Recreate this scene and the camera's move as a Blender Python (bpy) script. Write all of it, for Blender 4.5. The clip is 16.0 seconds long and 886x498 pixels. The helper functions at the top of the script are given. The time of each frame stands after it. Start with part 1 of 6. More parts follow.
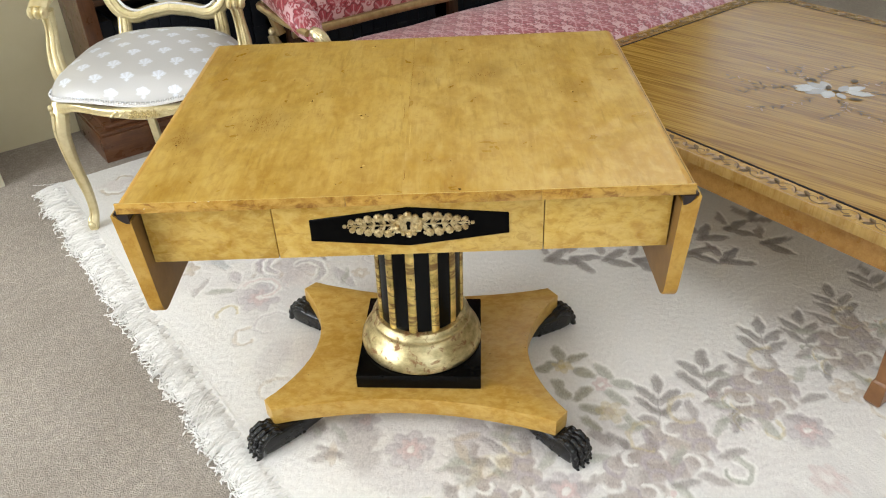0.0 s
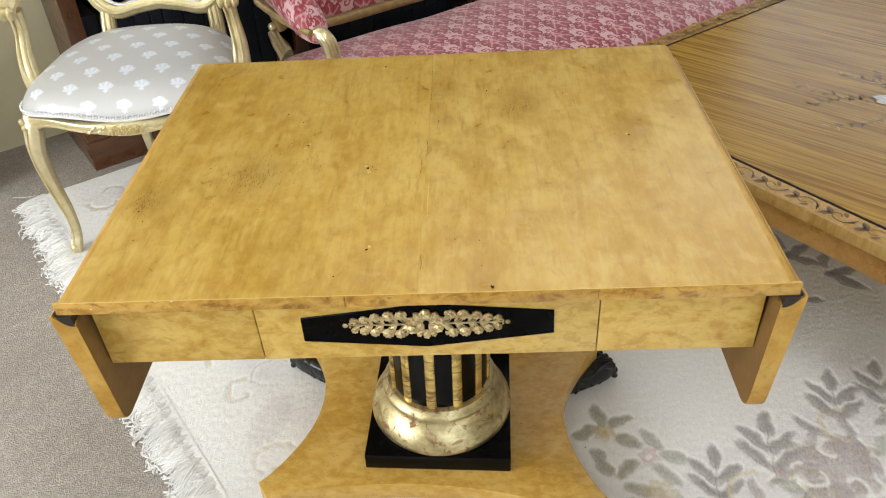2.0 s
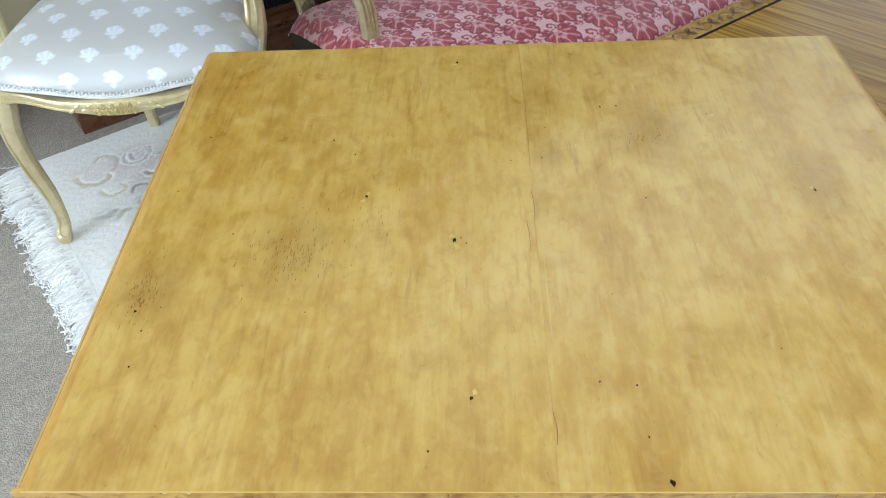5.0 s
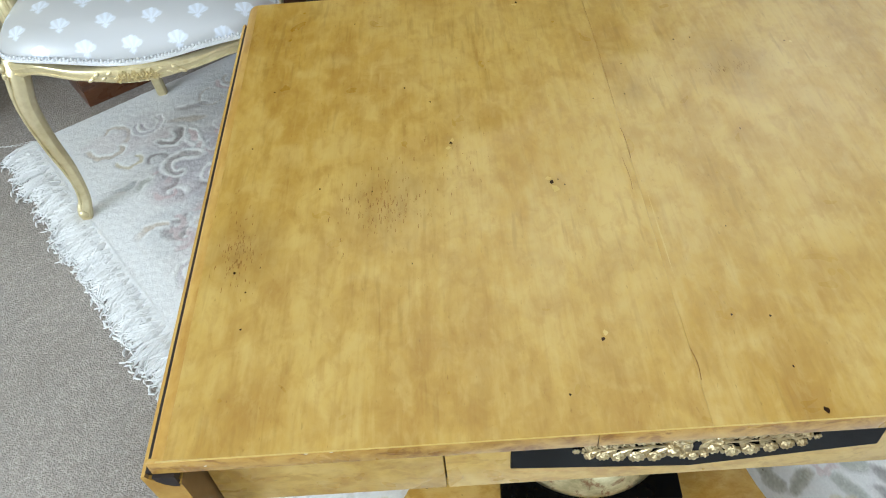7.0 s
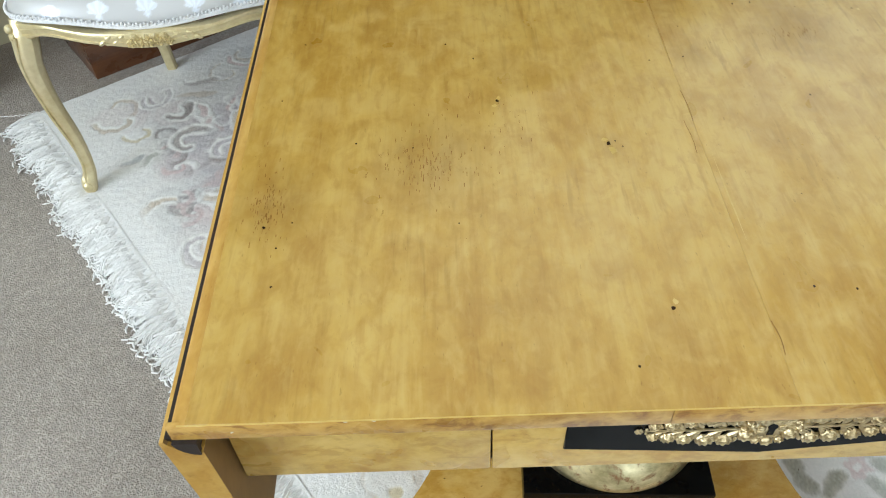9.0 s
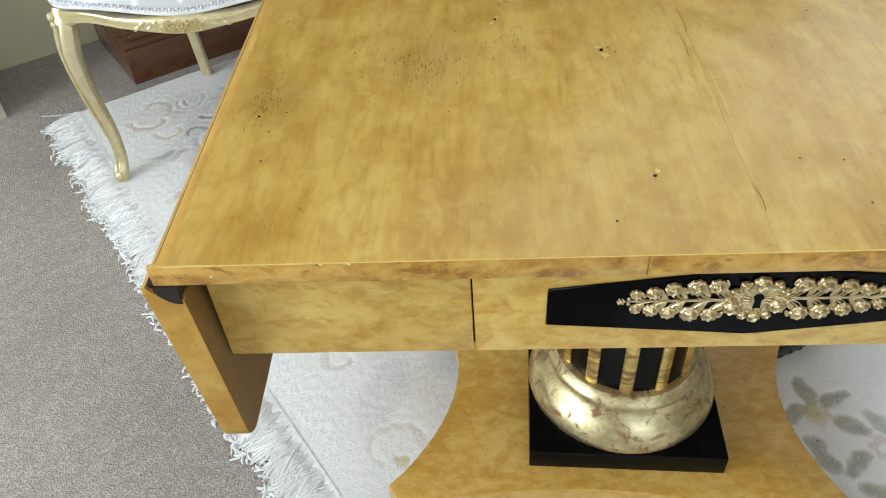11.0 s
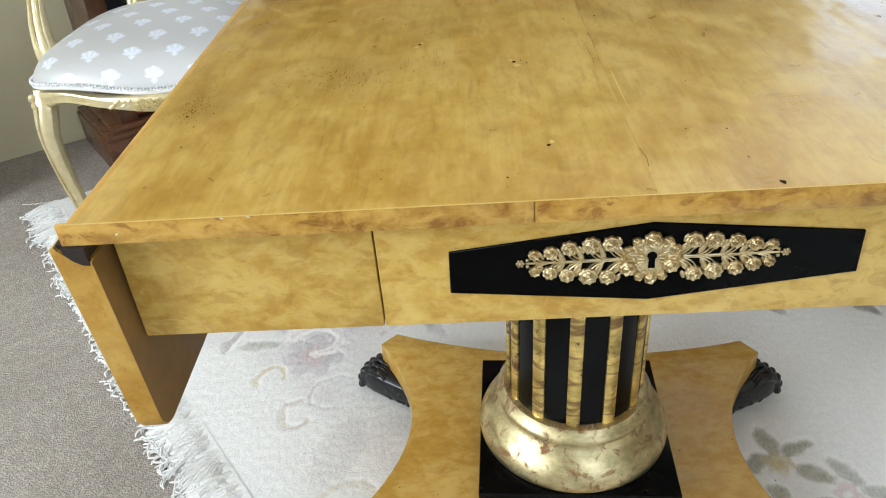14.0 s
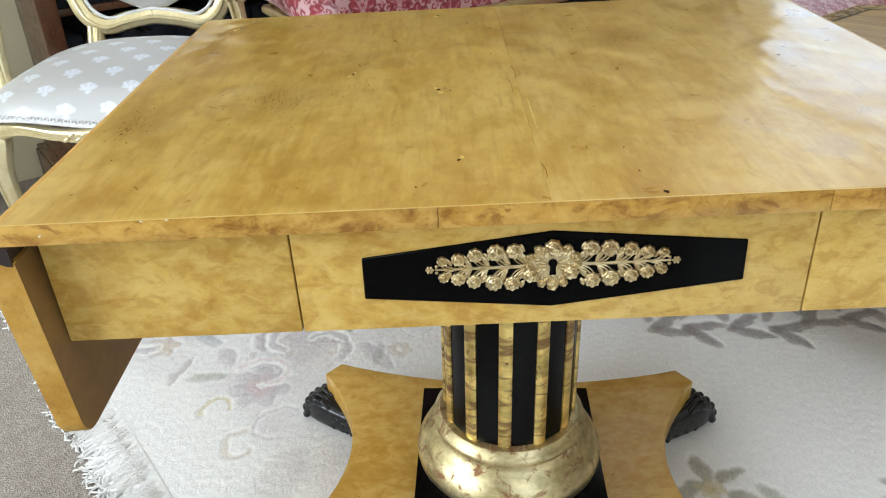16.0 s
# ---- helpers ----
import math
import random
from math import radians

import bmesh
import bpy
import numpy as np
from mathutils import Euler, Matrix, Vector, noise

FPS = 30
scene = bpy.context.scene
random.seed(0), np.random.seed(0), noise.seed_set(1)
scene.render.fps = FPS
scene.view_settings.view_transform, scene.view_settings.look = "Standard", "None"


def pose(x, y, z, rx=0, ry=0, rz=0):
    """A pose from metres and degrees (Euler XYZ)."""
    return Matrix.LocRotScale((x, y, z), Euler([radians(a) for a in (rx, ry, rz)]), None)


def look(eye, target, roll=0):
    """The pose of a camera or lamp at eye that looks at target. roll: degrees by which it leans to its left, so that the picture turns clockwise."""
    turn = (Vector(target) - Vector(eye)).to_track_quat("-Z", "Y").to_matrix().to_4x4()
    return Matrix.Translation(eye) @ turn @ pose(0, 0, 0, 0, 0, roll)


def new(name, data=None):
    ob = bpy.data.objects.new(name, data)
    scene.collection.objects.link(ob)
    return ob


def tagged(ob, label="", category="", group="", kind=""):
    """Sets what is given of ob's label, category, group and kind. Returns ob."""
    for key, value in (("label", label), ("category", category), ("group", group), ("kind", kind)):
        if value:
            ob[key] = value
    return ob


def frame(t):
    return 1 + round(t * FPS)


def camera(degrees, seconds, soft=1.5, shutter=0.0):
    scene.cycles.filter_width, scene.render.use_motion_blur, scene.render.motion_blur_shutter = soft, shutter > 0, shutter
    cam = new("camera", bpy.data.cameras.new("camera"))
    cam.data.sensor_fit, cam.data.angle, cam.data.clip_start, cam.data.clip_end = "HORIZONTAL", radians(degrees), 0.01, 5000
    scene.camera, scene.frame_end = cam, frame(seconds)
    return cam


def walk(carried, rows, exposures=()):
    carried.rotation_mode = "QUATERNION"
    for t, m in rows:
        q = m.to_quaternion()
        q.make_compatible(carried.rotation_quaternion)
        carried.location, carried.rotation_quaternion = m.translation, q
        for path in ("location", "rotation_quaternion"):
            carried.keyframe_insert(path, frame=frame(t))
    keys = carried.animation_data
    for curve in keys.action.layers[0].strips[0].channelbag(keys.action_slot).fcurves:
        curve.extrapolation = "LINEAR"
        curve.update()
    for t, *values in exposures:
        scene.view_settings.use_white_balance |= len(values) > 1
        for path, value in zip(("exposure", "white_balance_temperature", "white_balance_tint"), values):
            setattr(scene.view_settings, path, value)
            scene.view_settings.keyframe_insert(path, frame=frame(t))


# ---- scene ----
cam = camera(60.3, 16.0, 1.1, 0.0)
PATH = [
    (0, (0.0729, -1.0683, 1.3648), (0.0489, 0.5802, 0.2325), -1.58),
    (0.5, (0.0922, -0.9845, 1.3693), (0.0360, 0.6539, 0.2237), -1.66),
    (1, (0.1075, -0.9117, 1.3663), (0.0243, 0.7127, 0.2025), -1.90),
    (1.5, (0.0952, -0.8356, 1.3633), (0.0067, 0.7737, 0.1791), -2.21),
    (2, (0.0593, -0.7378, 1.3640), (-0.0096, 0.8538, 0.1548), -2.48),
    (2.5, (0.0133, -0.6533, 1.3690), (-0.0127, 0.9195, 0.1338), -2.19),
    (3, (-0.0203, -0.5869, 1.3628), (-0.0191, 0.9647, 0.1008), -1.81),
    (3.2, (-0.0205, -0.5542, 1.3576), (-0.0256, 0.9911, 0.0880), -1.92),
    (5.3, (-0.0927, -0.3235, 1.3306), (-0.1829, 1.0951, -0.0763), -2.79),
    (5.5, (-0.1035, -0.3192, 1.3323), (-0.2040, 1.0879, -0.0854), -3.54),
    (6, (-0.1427, -0.3202, 1.3317), (-0.2246, 1.0696, -0.1041), -4.21),
    (6.5, (-0.1783, -0.3239, 1.3168), (-0.2326, 1.0546, -0.1313), -4.50),
    (7, (-0.2041, -0.3320, 1.3073), (-0.2312, 1.0339, -0.1533), -4.20),
    (7.5, (-0.2284, -0.3351, 1.2966), (-0.2369, 1.0181, -0.1761), -3.67),
    (8, (-0.2470, -0.3309, 1.2802), (-0.2421, 1.0198, -0.1948), -2.88),
    (8.5, (-0.2521, -0.3247, 1.2610), (-0.2538, 1.0290, -0.2113), -2.42),
    (9, (-0.2544, -0.3155, 1.2357), (-0.2711, 1.0539, -0.2218), -2.01),
    (9.5, (-0.2388, -0.3299, 1.2024), (-0.2831, 1.0630, -0.2321), -2.00),
    (10, (-0.2264, -0.3641, 1.1713), (-0.3014, 1.0511, -0.2400), -2.57),
    (10.2, (-0.2239, -0.3799, 1.1663), (-0.3067, 1.0410, -0.2388), -2.77),
    (12.3, (-0.1940, -0.4750, 1.0704), (-0.3411, 1.1101, -0.1403), -4.49),
    (12.5, (-0.1924, -0.4816, 1.0678), (-0.3390, 1.1169, -0.1253), -4.47),
    (13, (-0.1784, -0.4914, 1.0487), (-0.3160, 1.1372, -0.1040), -4.19),
    (13.5, (-0.1554, -0.5070, 1.0367), (-0.2762, 1.1473, -0.0807), -3.97),
    (14, (-0.1367, -0.5220, 1.0365), (-0.2366, 1.1525, -0.0526), -3.78),
    (14.5, (-0.1223, -0.5215, 1.0408), (-0.2024, 1.1705, -0.0225), -3.51),
    (15, (-0.1131, -0.5342, 1.0343), (-0.1706, 1.1736, -0.0050), -3.01),
    (15.5, (-0.1045, -0.5549, 1.0316), (-0.1442, 1.1719, 0.0234), -2.45),
    (16, (-0.0865, -0.5708, 1.0212), (-0.1065, 1.1733, 0.0426), -1.93),
]
EXPOSURES = [(0.0, -0.06, 5950, 8), (3.0, -0.08, 5850, 7), (5.5, -0.12, 5050, 3), (8.5, -0.24, 5350, 3), (10.2, -0.24, 5400, 4), (12.5, -0.14, 5500, 5), (16.0, -0.08, 5500, 6)]
walk(cam, [(t, look(eye, target, roll)) for t, eye, target, roll in PATH], EXPOSURES)

# the showroom's walls, rug, sofa and low table stand turned to the drop-leaf table
TURN = Matrix.Rotation(radians(37.5), 4, "Z")
BACK, FRONT, LEFT, RIGHT, CEIL = 2.36, -2.7, -2.7, 4.1, 2.6

# ---- light ----
world = bpy.data.worlds.new("sky")
scene.world = world
world.use_nodes = True
sky = world.node_tree.nodes.new("ShaderNodeTexSky")
sky.sky_type, sky.sun_disc = "NISHITA", False
sky.sun_elevation, sky.sun_rotation = radians(40), radians(200)
world.node_tree.links.new(sky.outputs[0], world.node_tree.nodes["Background"].inputs[0])
world.node_tree.nodes["Background"].inputs[1].default_value = 0.12


def area_lamp(name, u, v, z, aim, w, h, watts, colour):
    data = bpy.data.lights.new(name, "AREA")
    data.shape, data.size, data.size_y, data.energy, data.color = "RECTANGLE", w, h, watts, colour
    ob = new(name, data)
    ob.matrix_world = TURN @ look((u, v, z), aim)
    return ob


area_lamp("west_window_light", LEFT - 0.02, 0.75, 1.45, (0, 0.75, 1.15), 1.7, 1.3, 80, (1.0, 0.965, 0.91))
# soft fill added from the unseen south side to brighten the apron
area_lamp("south_fill_light", -0.9, FRONT - 0.02, 1.55, (-0.9, 0, 1.35), 1.7, 1.5, 26, (1.0, 0.985, 0.96))
area_lamp("east_window_light", RIGHT + 0.02, 1.40, 1.75, (0, 1.40, 1.75), 1.6, 1.1, 8, (0.97, 0.98, 1.0))
# unseen ceiling lamps: overhead light is inferred, their number and powers tuned for brightness
for lamp_u, lamp_v, watts in ((-1.15, 1.45, 4), (-1.0, -0.50, 9), (-2.1, -0.60, 4), (0.23, -0.68, 17), (2.4, -0.85, 6)):
    area_lamp("assumed_ceiling_light", lamp_u, lamp_v, CEIL - 0.03, (lamp_u * 0.7, lamp_v, 0), 0.6, 0.6, watts, (1.0, 0.97, 0.92))
# unseen helper lamps, added to brighten the ceiling that the polished top reflects
for lamp_u, lamp_v, watts in ((1.3, 1.35, 15), (2.9, 1.25, 17)):
    area_lamp("added_ceiling_glow", lamp_u, lamp_v, 1.65, (lamp_u, lamp_v, 3), 0.6, 0.6, watts, (1.0, 0.98, 0.95))


# ---- materials ----
class Mat:
    def __init__(self, name, rough=0.5, metal=0.0, coat=0.0, coat_rough=0.1, spec=0.5):
        self.m = bpy.data.materials.new(name)
        self.m.use_nodes = True
        self.nt = self.m.node_tree
        self.b = self.nt.nodes["Principled BSDF"]
        self.set(Roughness=rough, Metallic=metal)
        self.b.inputs["Coat Weight"].default_value = coat
        self.b.inputs["Coat Roughness"].default_value = coat_rough
        self.b.inputs["Specular IOR Level"].default_value = spec
        self.tc = self.nt.nodes.new("ShaderNodeTexCoord")

    def link(self, a, b):
        self.nt.links.new(a, b)

    def set(self, **kw):
        for k, v in kw.items():
            s = self.b.inputs[k.replace("_", " ")]
            if isinstance(v, bpy.types.NodeSocket):
                self.link(v, s)
            else:
                s.default_value = v if not isinstance(v, tuple) or len(v) != 3 else (*v, 1)
        return self

    def vec(self, scale=(1, 1, 1), turn=0.0, shift=(0, 0, 0)):
        start = self.tc.outputs["Object"]
        if turn:
            first = self.nt.nodes.new("ShaderNodeMapping")
            self.link(start, first.inputs[0])
            first.inputs["Rotation"].default_value = (0, 0, turn)
            start = first.outputs[0]
        n = self.nt.nodes.new("ShaderNodeMapping")
        self.link(start, n.inputs[0])
        n.inputs["Location"].default_value, n.inputs["Scale"].default_value = shift, scale
        return n.outputs[0]

    def noise(self, vec, scale, detail=3.0, rough=0.5, dist=0.0):
        n = self.nt.nodes.new("ShaderNodeTexNoise")
        self.link(vec, n.inputs["Vector"])
        n.inputs["Scale"].default_value, n.inputs["Detail"].default_value = scale, detail
        n.inputs["Roughness"].default_value, n.inputs["Distortion"].default_value = rough, dist
        return n.outputs["Fac"]

    def cells(self, vec, scale, feature="F1", out="Distance"):
        n = self.nt.nodes.new("ShaderNodeTexVoronoi")
        n.feature = feature
        self.link(vec, n.inputs["Vector"])
        n.inputs["Scale"].default_value = scale
        return n.outputs[out]

    def ramp(self, fac, *stops):
        n = self.nt.nodes.new("ShaderNodeValToRGB")
        self.link(fac, n.inputs[0])
        e = n.color_ramp.elements
        while len(e) < len(stops):
            e.new(0.5)
        for el, (p, c) in zip(e, stops):
            el.position, el.color = p, (*c, 1) if isinstance(c, tuple) else (c, c, c, 1)
        return n.outputs[0]

    def mix(self, fac, a, b, mode="MIX"):
        n = self.nt.nodes.new("ShaderNodeMix")
        n.data_type, n.blend_type = "RGBA", mode
        for k, v in ((0, fac), (6, a), (7, b)):
            if isinstance(v, bpy.types.NodeSocket):
                self.link(v, n.inputs[k])
            else:
                n.inputs[k].default_value = (*v, 1) if isinstance(v, tuple) else v
        return n.outputs[2]

    def attr(self, name="Col"):
        n = self.nt.nodes.new("ShaderNodeAttribute")
        n.attribute_name = name
        return n.outputs

    def random(self):
        return self.nt.nodes.new("ShaderNodeObjectInfo").outputs["Random"]

    def bump(self, height, strength=0.3, dist=0.002):
        n = self.nt.nodes.new("ShaderNodeBump")
        self.link(height, n.inputs["Height"])
        n.inputs["Strength"].default_value, n.inputs["Distance"].default_value = strength, dist
        self.link(n.outputs[0], self.b.inputs["Normal"])
        return self


def wood(name, light, mid, dark, along, rough, coat, grain=1.0, streak=30.0, fleck=0.5, shift=0.0):
    """Polished figured veneer; along: 0 grain along x, 1 along y, 2 along z."""
    m = Mat(name, rough, 0, coat, 0.15, 0.25)

    def axes(k, q=1.0):
        s = [q, q, q]
        s[along] = q * k
        return m.vec(tuple(s), 0, (shift, shift * 0.7, shift * 0.3))

    fine = m.noise(axes(0.03, grain), streak * 7, 5, 0.7, 0.15)
    wide = m.noise(axes(0.12, grain), streak * 0.8, 5, 0.62, 0.3)
    blot = m.noise(axes(0.45), 6.5, 5, 0.6, 0.3)
    curl = m.noise(axes(0.7), 22.0, 4, 0.6, 0.15)
    dash = m.noise(axes(0.07), 170.0, 2, 0.5, 0.0)
    where = m.noise(axes(0.5), 14.0, 3, 0.6, 0.3)
    quilt = m.noise(axes(1.2), 75.0, 3, 0.6, 0.2)
    pore = m.noise(axes(0.25), 420.0, 2, 0.5, 0.0)
    mottle = m.noise(axes(0.5), 48.0, 4, 0.6, 0.1)
    deep = tuple(v * 0.62 for v in dark)
    col = m.mix(m.ramp(blot, (0.40, 0.0), (0.58, 1.0)), mid, light)
    col = m.mix(m.ramp(mottle, (0.42, 0.0), (0.68, 0.7)), col, light)
    col = m.mix(m.ramp(mottle, (0.22, 0.42), (0.52, 0.0)), col, dark)
    col = m.mix(m.ramp(wide, (0.45, 0.0), (0.66, 0.52)), col, dark)
    col = m.mix(m.ramp(curl, (0.46, 0.0), (0.70, fleck)), col, light)
    col = m.mix(m.ramp(curl, (0.20, fleck * 0.55), (0.50, 0.0)), col, dark)
    col = m.mix(m.ramp(fine, (0.48, 0.0), (0.70, 0.40)), col, dark)
    col = m.mix(m.ramp(quilt, (0.45, 0.0), (0.70, 0.10)), col, dark)
    short = m.mix(1.0, m.ramp(dash, (0.56, 0.0), (0.68, 0.40)), m.ramp(where, (0.46, 0.0), (0.60, 1.0)), "MULTIPLY")
    col = m.mix(short, col, tuple(min(1, v * 1.12) for v in light))
    short = m.mix(1.0, m.ramp(dash, (0.32, 0.22), (0.43, 0.0)), m.ramp(where, (0.40, 1.0), (0.56, 0.0)), "MULTIPLY")
    col = m.mix(short, col, deep)
    col = m.mix(m.ramp(pore, (0.70, 0.0), (0.76, 0.4)), col, tuple(v * 0.45 for v in dark))
    m.set(Base_Color=col, Roughness=m.ramp(curl, (0.3, rough * 0.8), (0.7, rough * 1.25)))
    m.bump(m.mix(0.25, blot, wide), 0.06, 0.0015)
    return m.m


def veneer(name, light, mid, dark, along, rough, coat, shift=0.0, stains=(), figure=1.0, grain=1.0, mottle=0.25, short=1.0):
    """French-polished maple: clouds, cross ripples, flecks and short fibres; along: the grain's axis."""
    m = Mat(name, rough, 0, coat, 0.13, 0.25)

    def axes(k, q=1.0):
        s = [q, q, q]
        s[along] = q * k
        return m.vec(tuple(s), 0, (shift, shift * 0.7, shift * 0.3))

    cloud = m.noise(axes(0.55), 4.5, 3, 0.5, 0.4)
    patch = m.noise(axes(0.22 * short), 20.0, 4, 0.58, 0.35)
    ripple = m.noise(axes(0.9), 21.0, 3, 0.5, 0.6)
    small = m.noise(axes(0.34 * short), 70.0, 4, 0.6, 0.4)
    fibre = m.noise(axes(0.035), 230.0, 3, 0.6, 0.1)
    dash = m.noise(axes(0.09), 150.0, 2, 0.5, 0.0)
    where = m.noise(axes(0.5), 10.0, 3, 0.6, 0.3)
    pore = m.noise(axes(0.25), 420.0, 2, 0.5, 0.0)
    deep = tuple(v * 0.62 for v in dark)
    pale = (min(1, light[0] * 1.10), min(1, light[1] * 1.16), min(1, light[2] * 1.5))
    col = m.mix(m.ramp(cloud, (0.32, 0.0), (0.66, 1.0)), mid, light)
    col = m.mix(m.ramp(patch, (0.34, 0.34), (0.51, 0.0)), col, dark)
    col = m.mix(m.ramp(patch, (0.51, 0.0), (0.66, 0.55)), col, pale)
    col = m.mix(m.ramp(ripple, (0.36, 0.26 * figure), (0.49, 0.0)), col, dark)
    col = m.mix(m.ramp(ripple, (0.53, 0.0), (0.66, 0.40 * figure)), col, pale)
    col = m.mix(m.ramp(small, (0.36, 0.26 * figure), (0.47, 0.0)), col, dark)
    col = m.mix(m.ramp(small, (0.55, 0.0), (0.67, 0.32 * figure)), col, pale)
    col = m.mix(m.ramp(fibre, (0.50, 0.0), (0.72, 0.18 * grain)), col, dark)
    streak = m.mix(1.0, m.ramp(dash, (0.57, 0.0), (0.68, 0.34 * grain)), m.ramp(where, (0.48, 0.0), (0.62, 1.0)), "MULTIPLY")
    col = m.mix(streak, col, pale)
    streak = m.mix(1.0, m.ramp(dash, (0.33, 0.26 * grain), (0.43, 0.0)), m.ramp(where, (0.38, 1.0), (0.54, 0.0)), "MULTIPLY")
    col = m.mix(streak, col, deep)
    fleck = m.noise(axes(0.62), 60.0, 5, 0.66, 0.5)
    col = m.mix(m.ramp(fleck, (0.38, 0.75 * mottle), (0.48, 0.0)), col, dark)
    col = m.mix(m.ramp(fleck, (0.52, 0.0), (0.62, 0.75 * mottle)), col, pale)
    col = m.mix(m.ramp(pore, (0.70, 0.0), (0.76, 0.35)), col, tuple(v * 0.45 for v in dark))
    for x, y, size, depth in stains:
        d = m.nt.nodes.new("ShaderNodeVectorMath")
        d.operation = "DISTANCE"
        m.link(axes(0.7), d.inputs[0])
        d.inputs[1].default_value = (x + shift, (y if along != 1 else y * 0.7) + shift * 0.7, 0.745 + shift * 0.3)
        near = m.ramp(d.outputs["Value"], (size * 0.25, depth), (size, 0.0))
        col = m.mix(m.mix(1.0, near, m.ramp(small, (0.35, 0.3), (0.60, 1.0)), "MULTIPLY"), col, tuple(v * 0.72 for v in dark))
    m.set(Base_Color=col, Roughness=m.ramp(ripple, (0.3, rough * 0.8), (0.7, rough * 1.25)), Coat_Roughness=m.ramp(where, (0.35, 0.10), (0.65, 0.27)))
    # the old polish lies in low swells
    swell = m.noise(axes(0.6), 13.0, 1, 0.4, 0.6)
    m.bump(m.mix(0.15, swell, ripple), 1.0, 0.0035)
    m.b.inputs["Coat Normal"].default_value = (0, 0, 0)
    m.link(m.b.inputs["Normal"].links[0].from_socket, m.b.inputs["Coat Normal"])
    return m.m


def plain(name, a, b, scale, rough, metal=0.0, bump=0.1, coat=0.0, spec=0.5, dist=0.001):
    m = Mat(name, rough, metal, coat, 0.1, spec)
    n = m.noise(m.vec(), scale, 4, 0.6)
    w = m.noise(m.vec(), scale * 0.07, 2, 0.5)
    f = m.mix(0.5, n, w)
    m.set(Base_Color=m.mix(m.ramp(f, (0.38, 0.0), (0.62, 1.0)), a, b), Roughness=m.ramp(w, (0.3, rough * 0.8), (0.7, min(1, rough * 1.2))))
    m.bump(n, bump, dist)
    return m.m


def gilding(name, gold, worn, rough, lo=0.62, bars=False):
    """Water gilding over red bole: leaf laps, breaks and rubbed spots."""
    m = Mat(name, rough, 1.0)
    rub = m.noise(m.vec(), 38, 6, 0.7, 0.6)
    lap = m.cells(m.vec((1, 1, 0.6)), 20, "DISTANCE_TO_EDGE")
    tone = m.noise(m.vec((1, 1, 2.2)), 19, 5, 0.65)
    col = m.mix(m.ramp(tone, (0.36, 0.0), (0.62, 1.0)), tuple(v * 0.5 for v in gold), (min(1, gold[0] * 1.08), min(1, gold[1] * 1.12), min(1, gold[2] * 1.3)))
    worn_at = m.mix(m.ramp(rub, (lo, 0.0), (lo + 0.09, 1.0)), (0, 0, 0), (1, 1, 1))
    crack = m.ramp(lap, (0.0, 0.6), (0.022, 0.0))
    crack = m.mix(m.ramp(rub, (0.46, 0.0), (0.56, 0.9)), (0, 0, 0), crack)
    f = m.mix(1.0, worn_at, crack, "LIGHTEN")
    if bars:
        # the leaf has cracked across the reeds
        gap = m.noise(m.vec((0.18, 0.18, 1)), 26, 2, 0.5)
        f = m.mix(1.0, f, m.ramp(gap, (0.470, 0.0), (0.494, 0.75), (0.506, 0.75), (0.530, 0.0)), "LIGHTEN")
    m.set(Base_Color=m.mix(f, col, worn), Metallic=m.ramp(f, (0.0, 1.0), (1.0, 0.35)), Roughness=m.ramp(f, (0.0, rough), (1.0, 0.6)))
    m.bump(rub, 0.3, 0.001)
    return m.m


def woven(name, rough, fuzz, scale, bump, sheen=0.0, dist=0.002, metal=0.0):
    """Cloth whose colours come with the mesh (woven pattern)."""
    m = Mat(name, rough, metal, 0, 0.1, 0.3)
    n = m.noise(m.vec(), scale, 4, 0.7)
    w = m.noise(m.vec(), scale * 0.045, 3, 0.6)
    col = m.mix(m.ramp(n, (0.3, 0.0), (0.7, fuzz)), m.attr()["Color"], (0.10, 0.09, 0.08), "MIX")
    col = m.mix(m.ramp(w, (0.35, 0.0), (0.7, fuzz * 0.6)), col, (0.78, 0.75, 0.72), "MULTIPLY")
    m.set(Base_Color=col)
    m.b.inputs["Sheen Weight"].default_value = sheen
    m.bump(n, bump, dist)
    return m


MAPLE = veneer("honey_maple_veneer", (0.525, 0.347, 0.074), (0.440, 0.256, 0.030), (0.300, 0.146, 0.012), 1, 0.34, 0.85, 0.0,
               ((-0.415, -0.130, 0.05, 0.55), (-0.268, -0.072, 0.07, 0.45), (-0.095, -0.063, 0.018, 0.25), (-0.2, 0.015, 0.016, 0.25)))
MAPLE_RIGHT = veneer("pale_maple_veneer", (0.525, 0.350, 0.082), (0.445, 0.266, 0.036), (0.312, 0.157, 0.016), 1, 0.34, 0.85, 3.7,
                     ((0.155, 0.135, 0.06, 0.45), (0.32, 0.03, 0.05, 0.35), (0.02, 0.085, 0.025, 0.4)))
# moulding colour set darker than the top to offset the light it catches
MAPLE_EDGE = veneer("maple_moulding", (0.485, 0.300, 0.064), (0.415, 0.230, 0.032), (0.290, 0.130, 0.013), 1, 0.45, 0.05, 0.9)
MAPLE_X = veneer("figured_maple_apron", (0.62, 0.425, 0.105), (0.55, 0.345, 0.063), (0.34, 0.170, 0.020), 0, 0.30, 0.3, 0.5, (), 1.1, 0.4, 0.55, 2.2)
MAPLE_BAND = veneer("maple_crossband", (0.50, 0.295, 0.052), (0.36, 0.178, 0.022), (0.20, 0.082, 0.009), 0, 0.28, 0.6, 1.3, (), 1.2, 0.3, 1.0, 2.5)
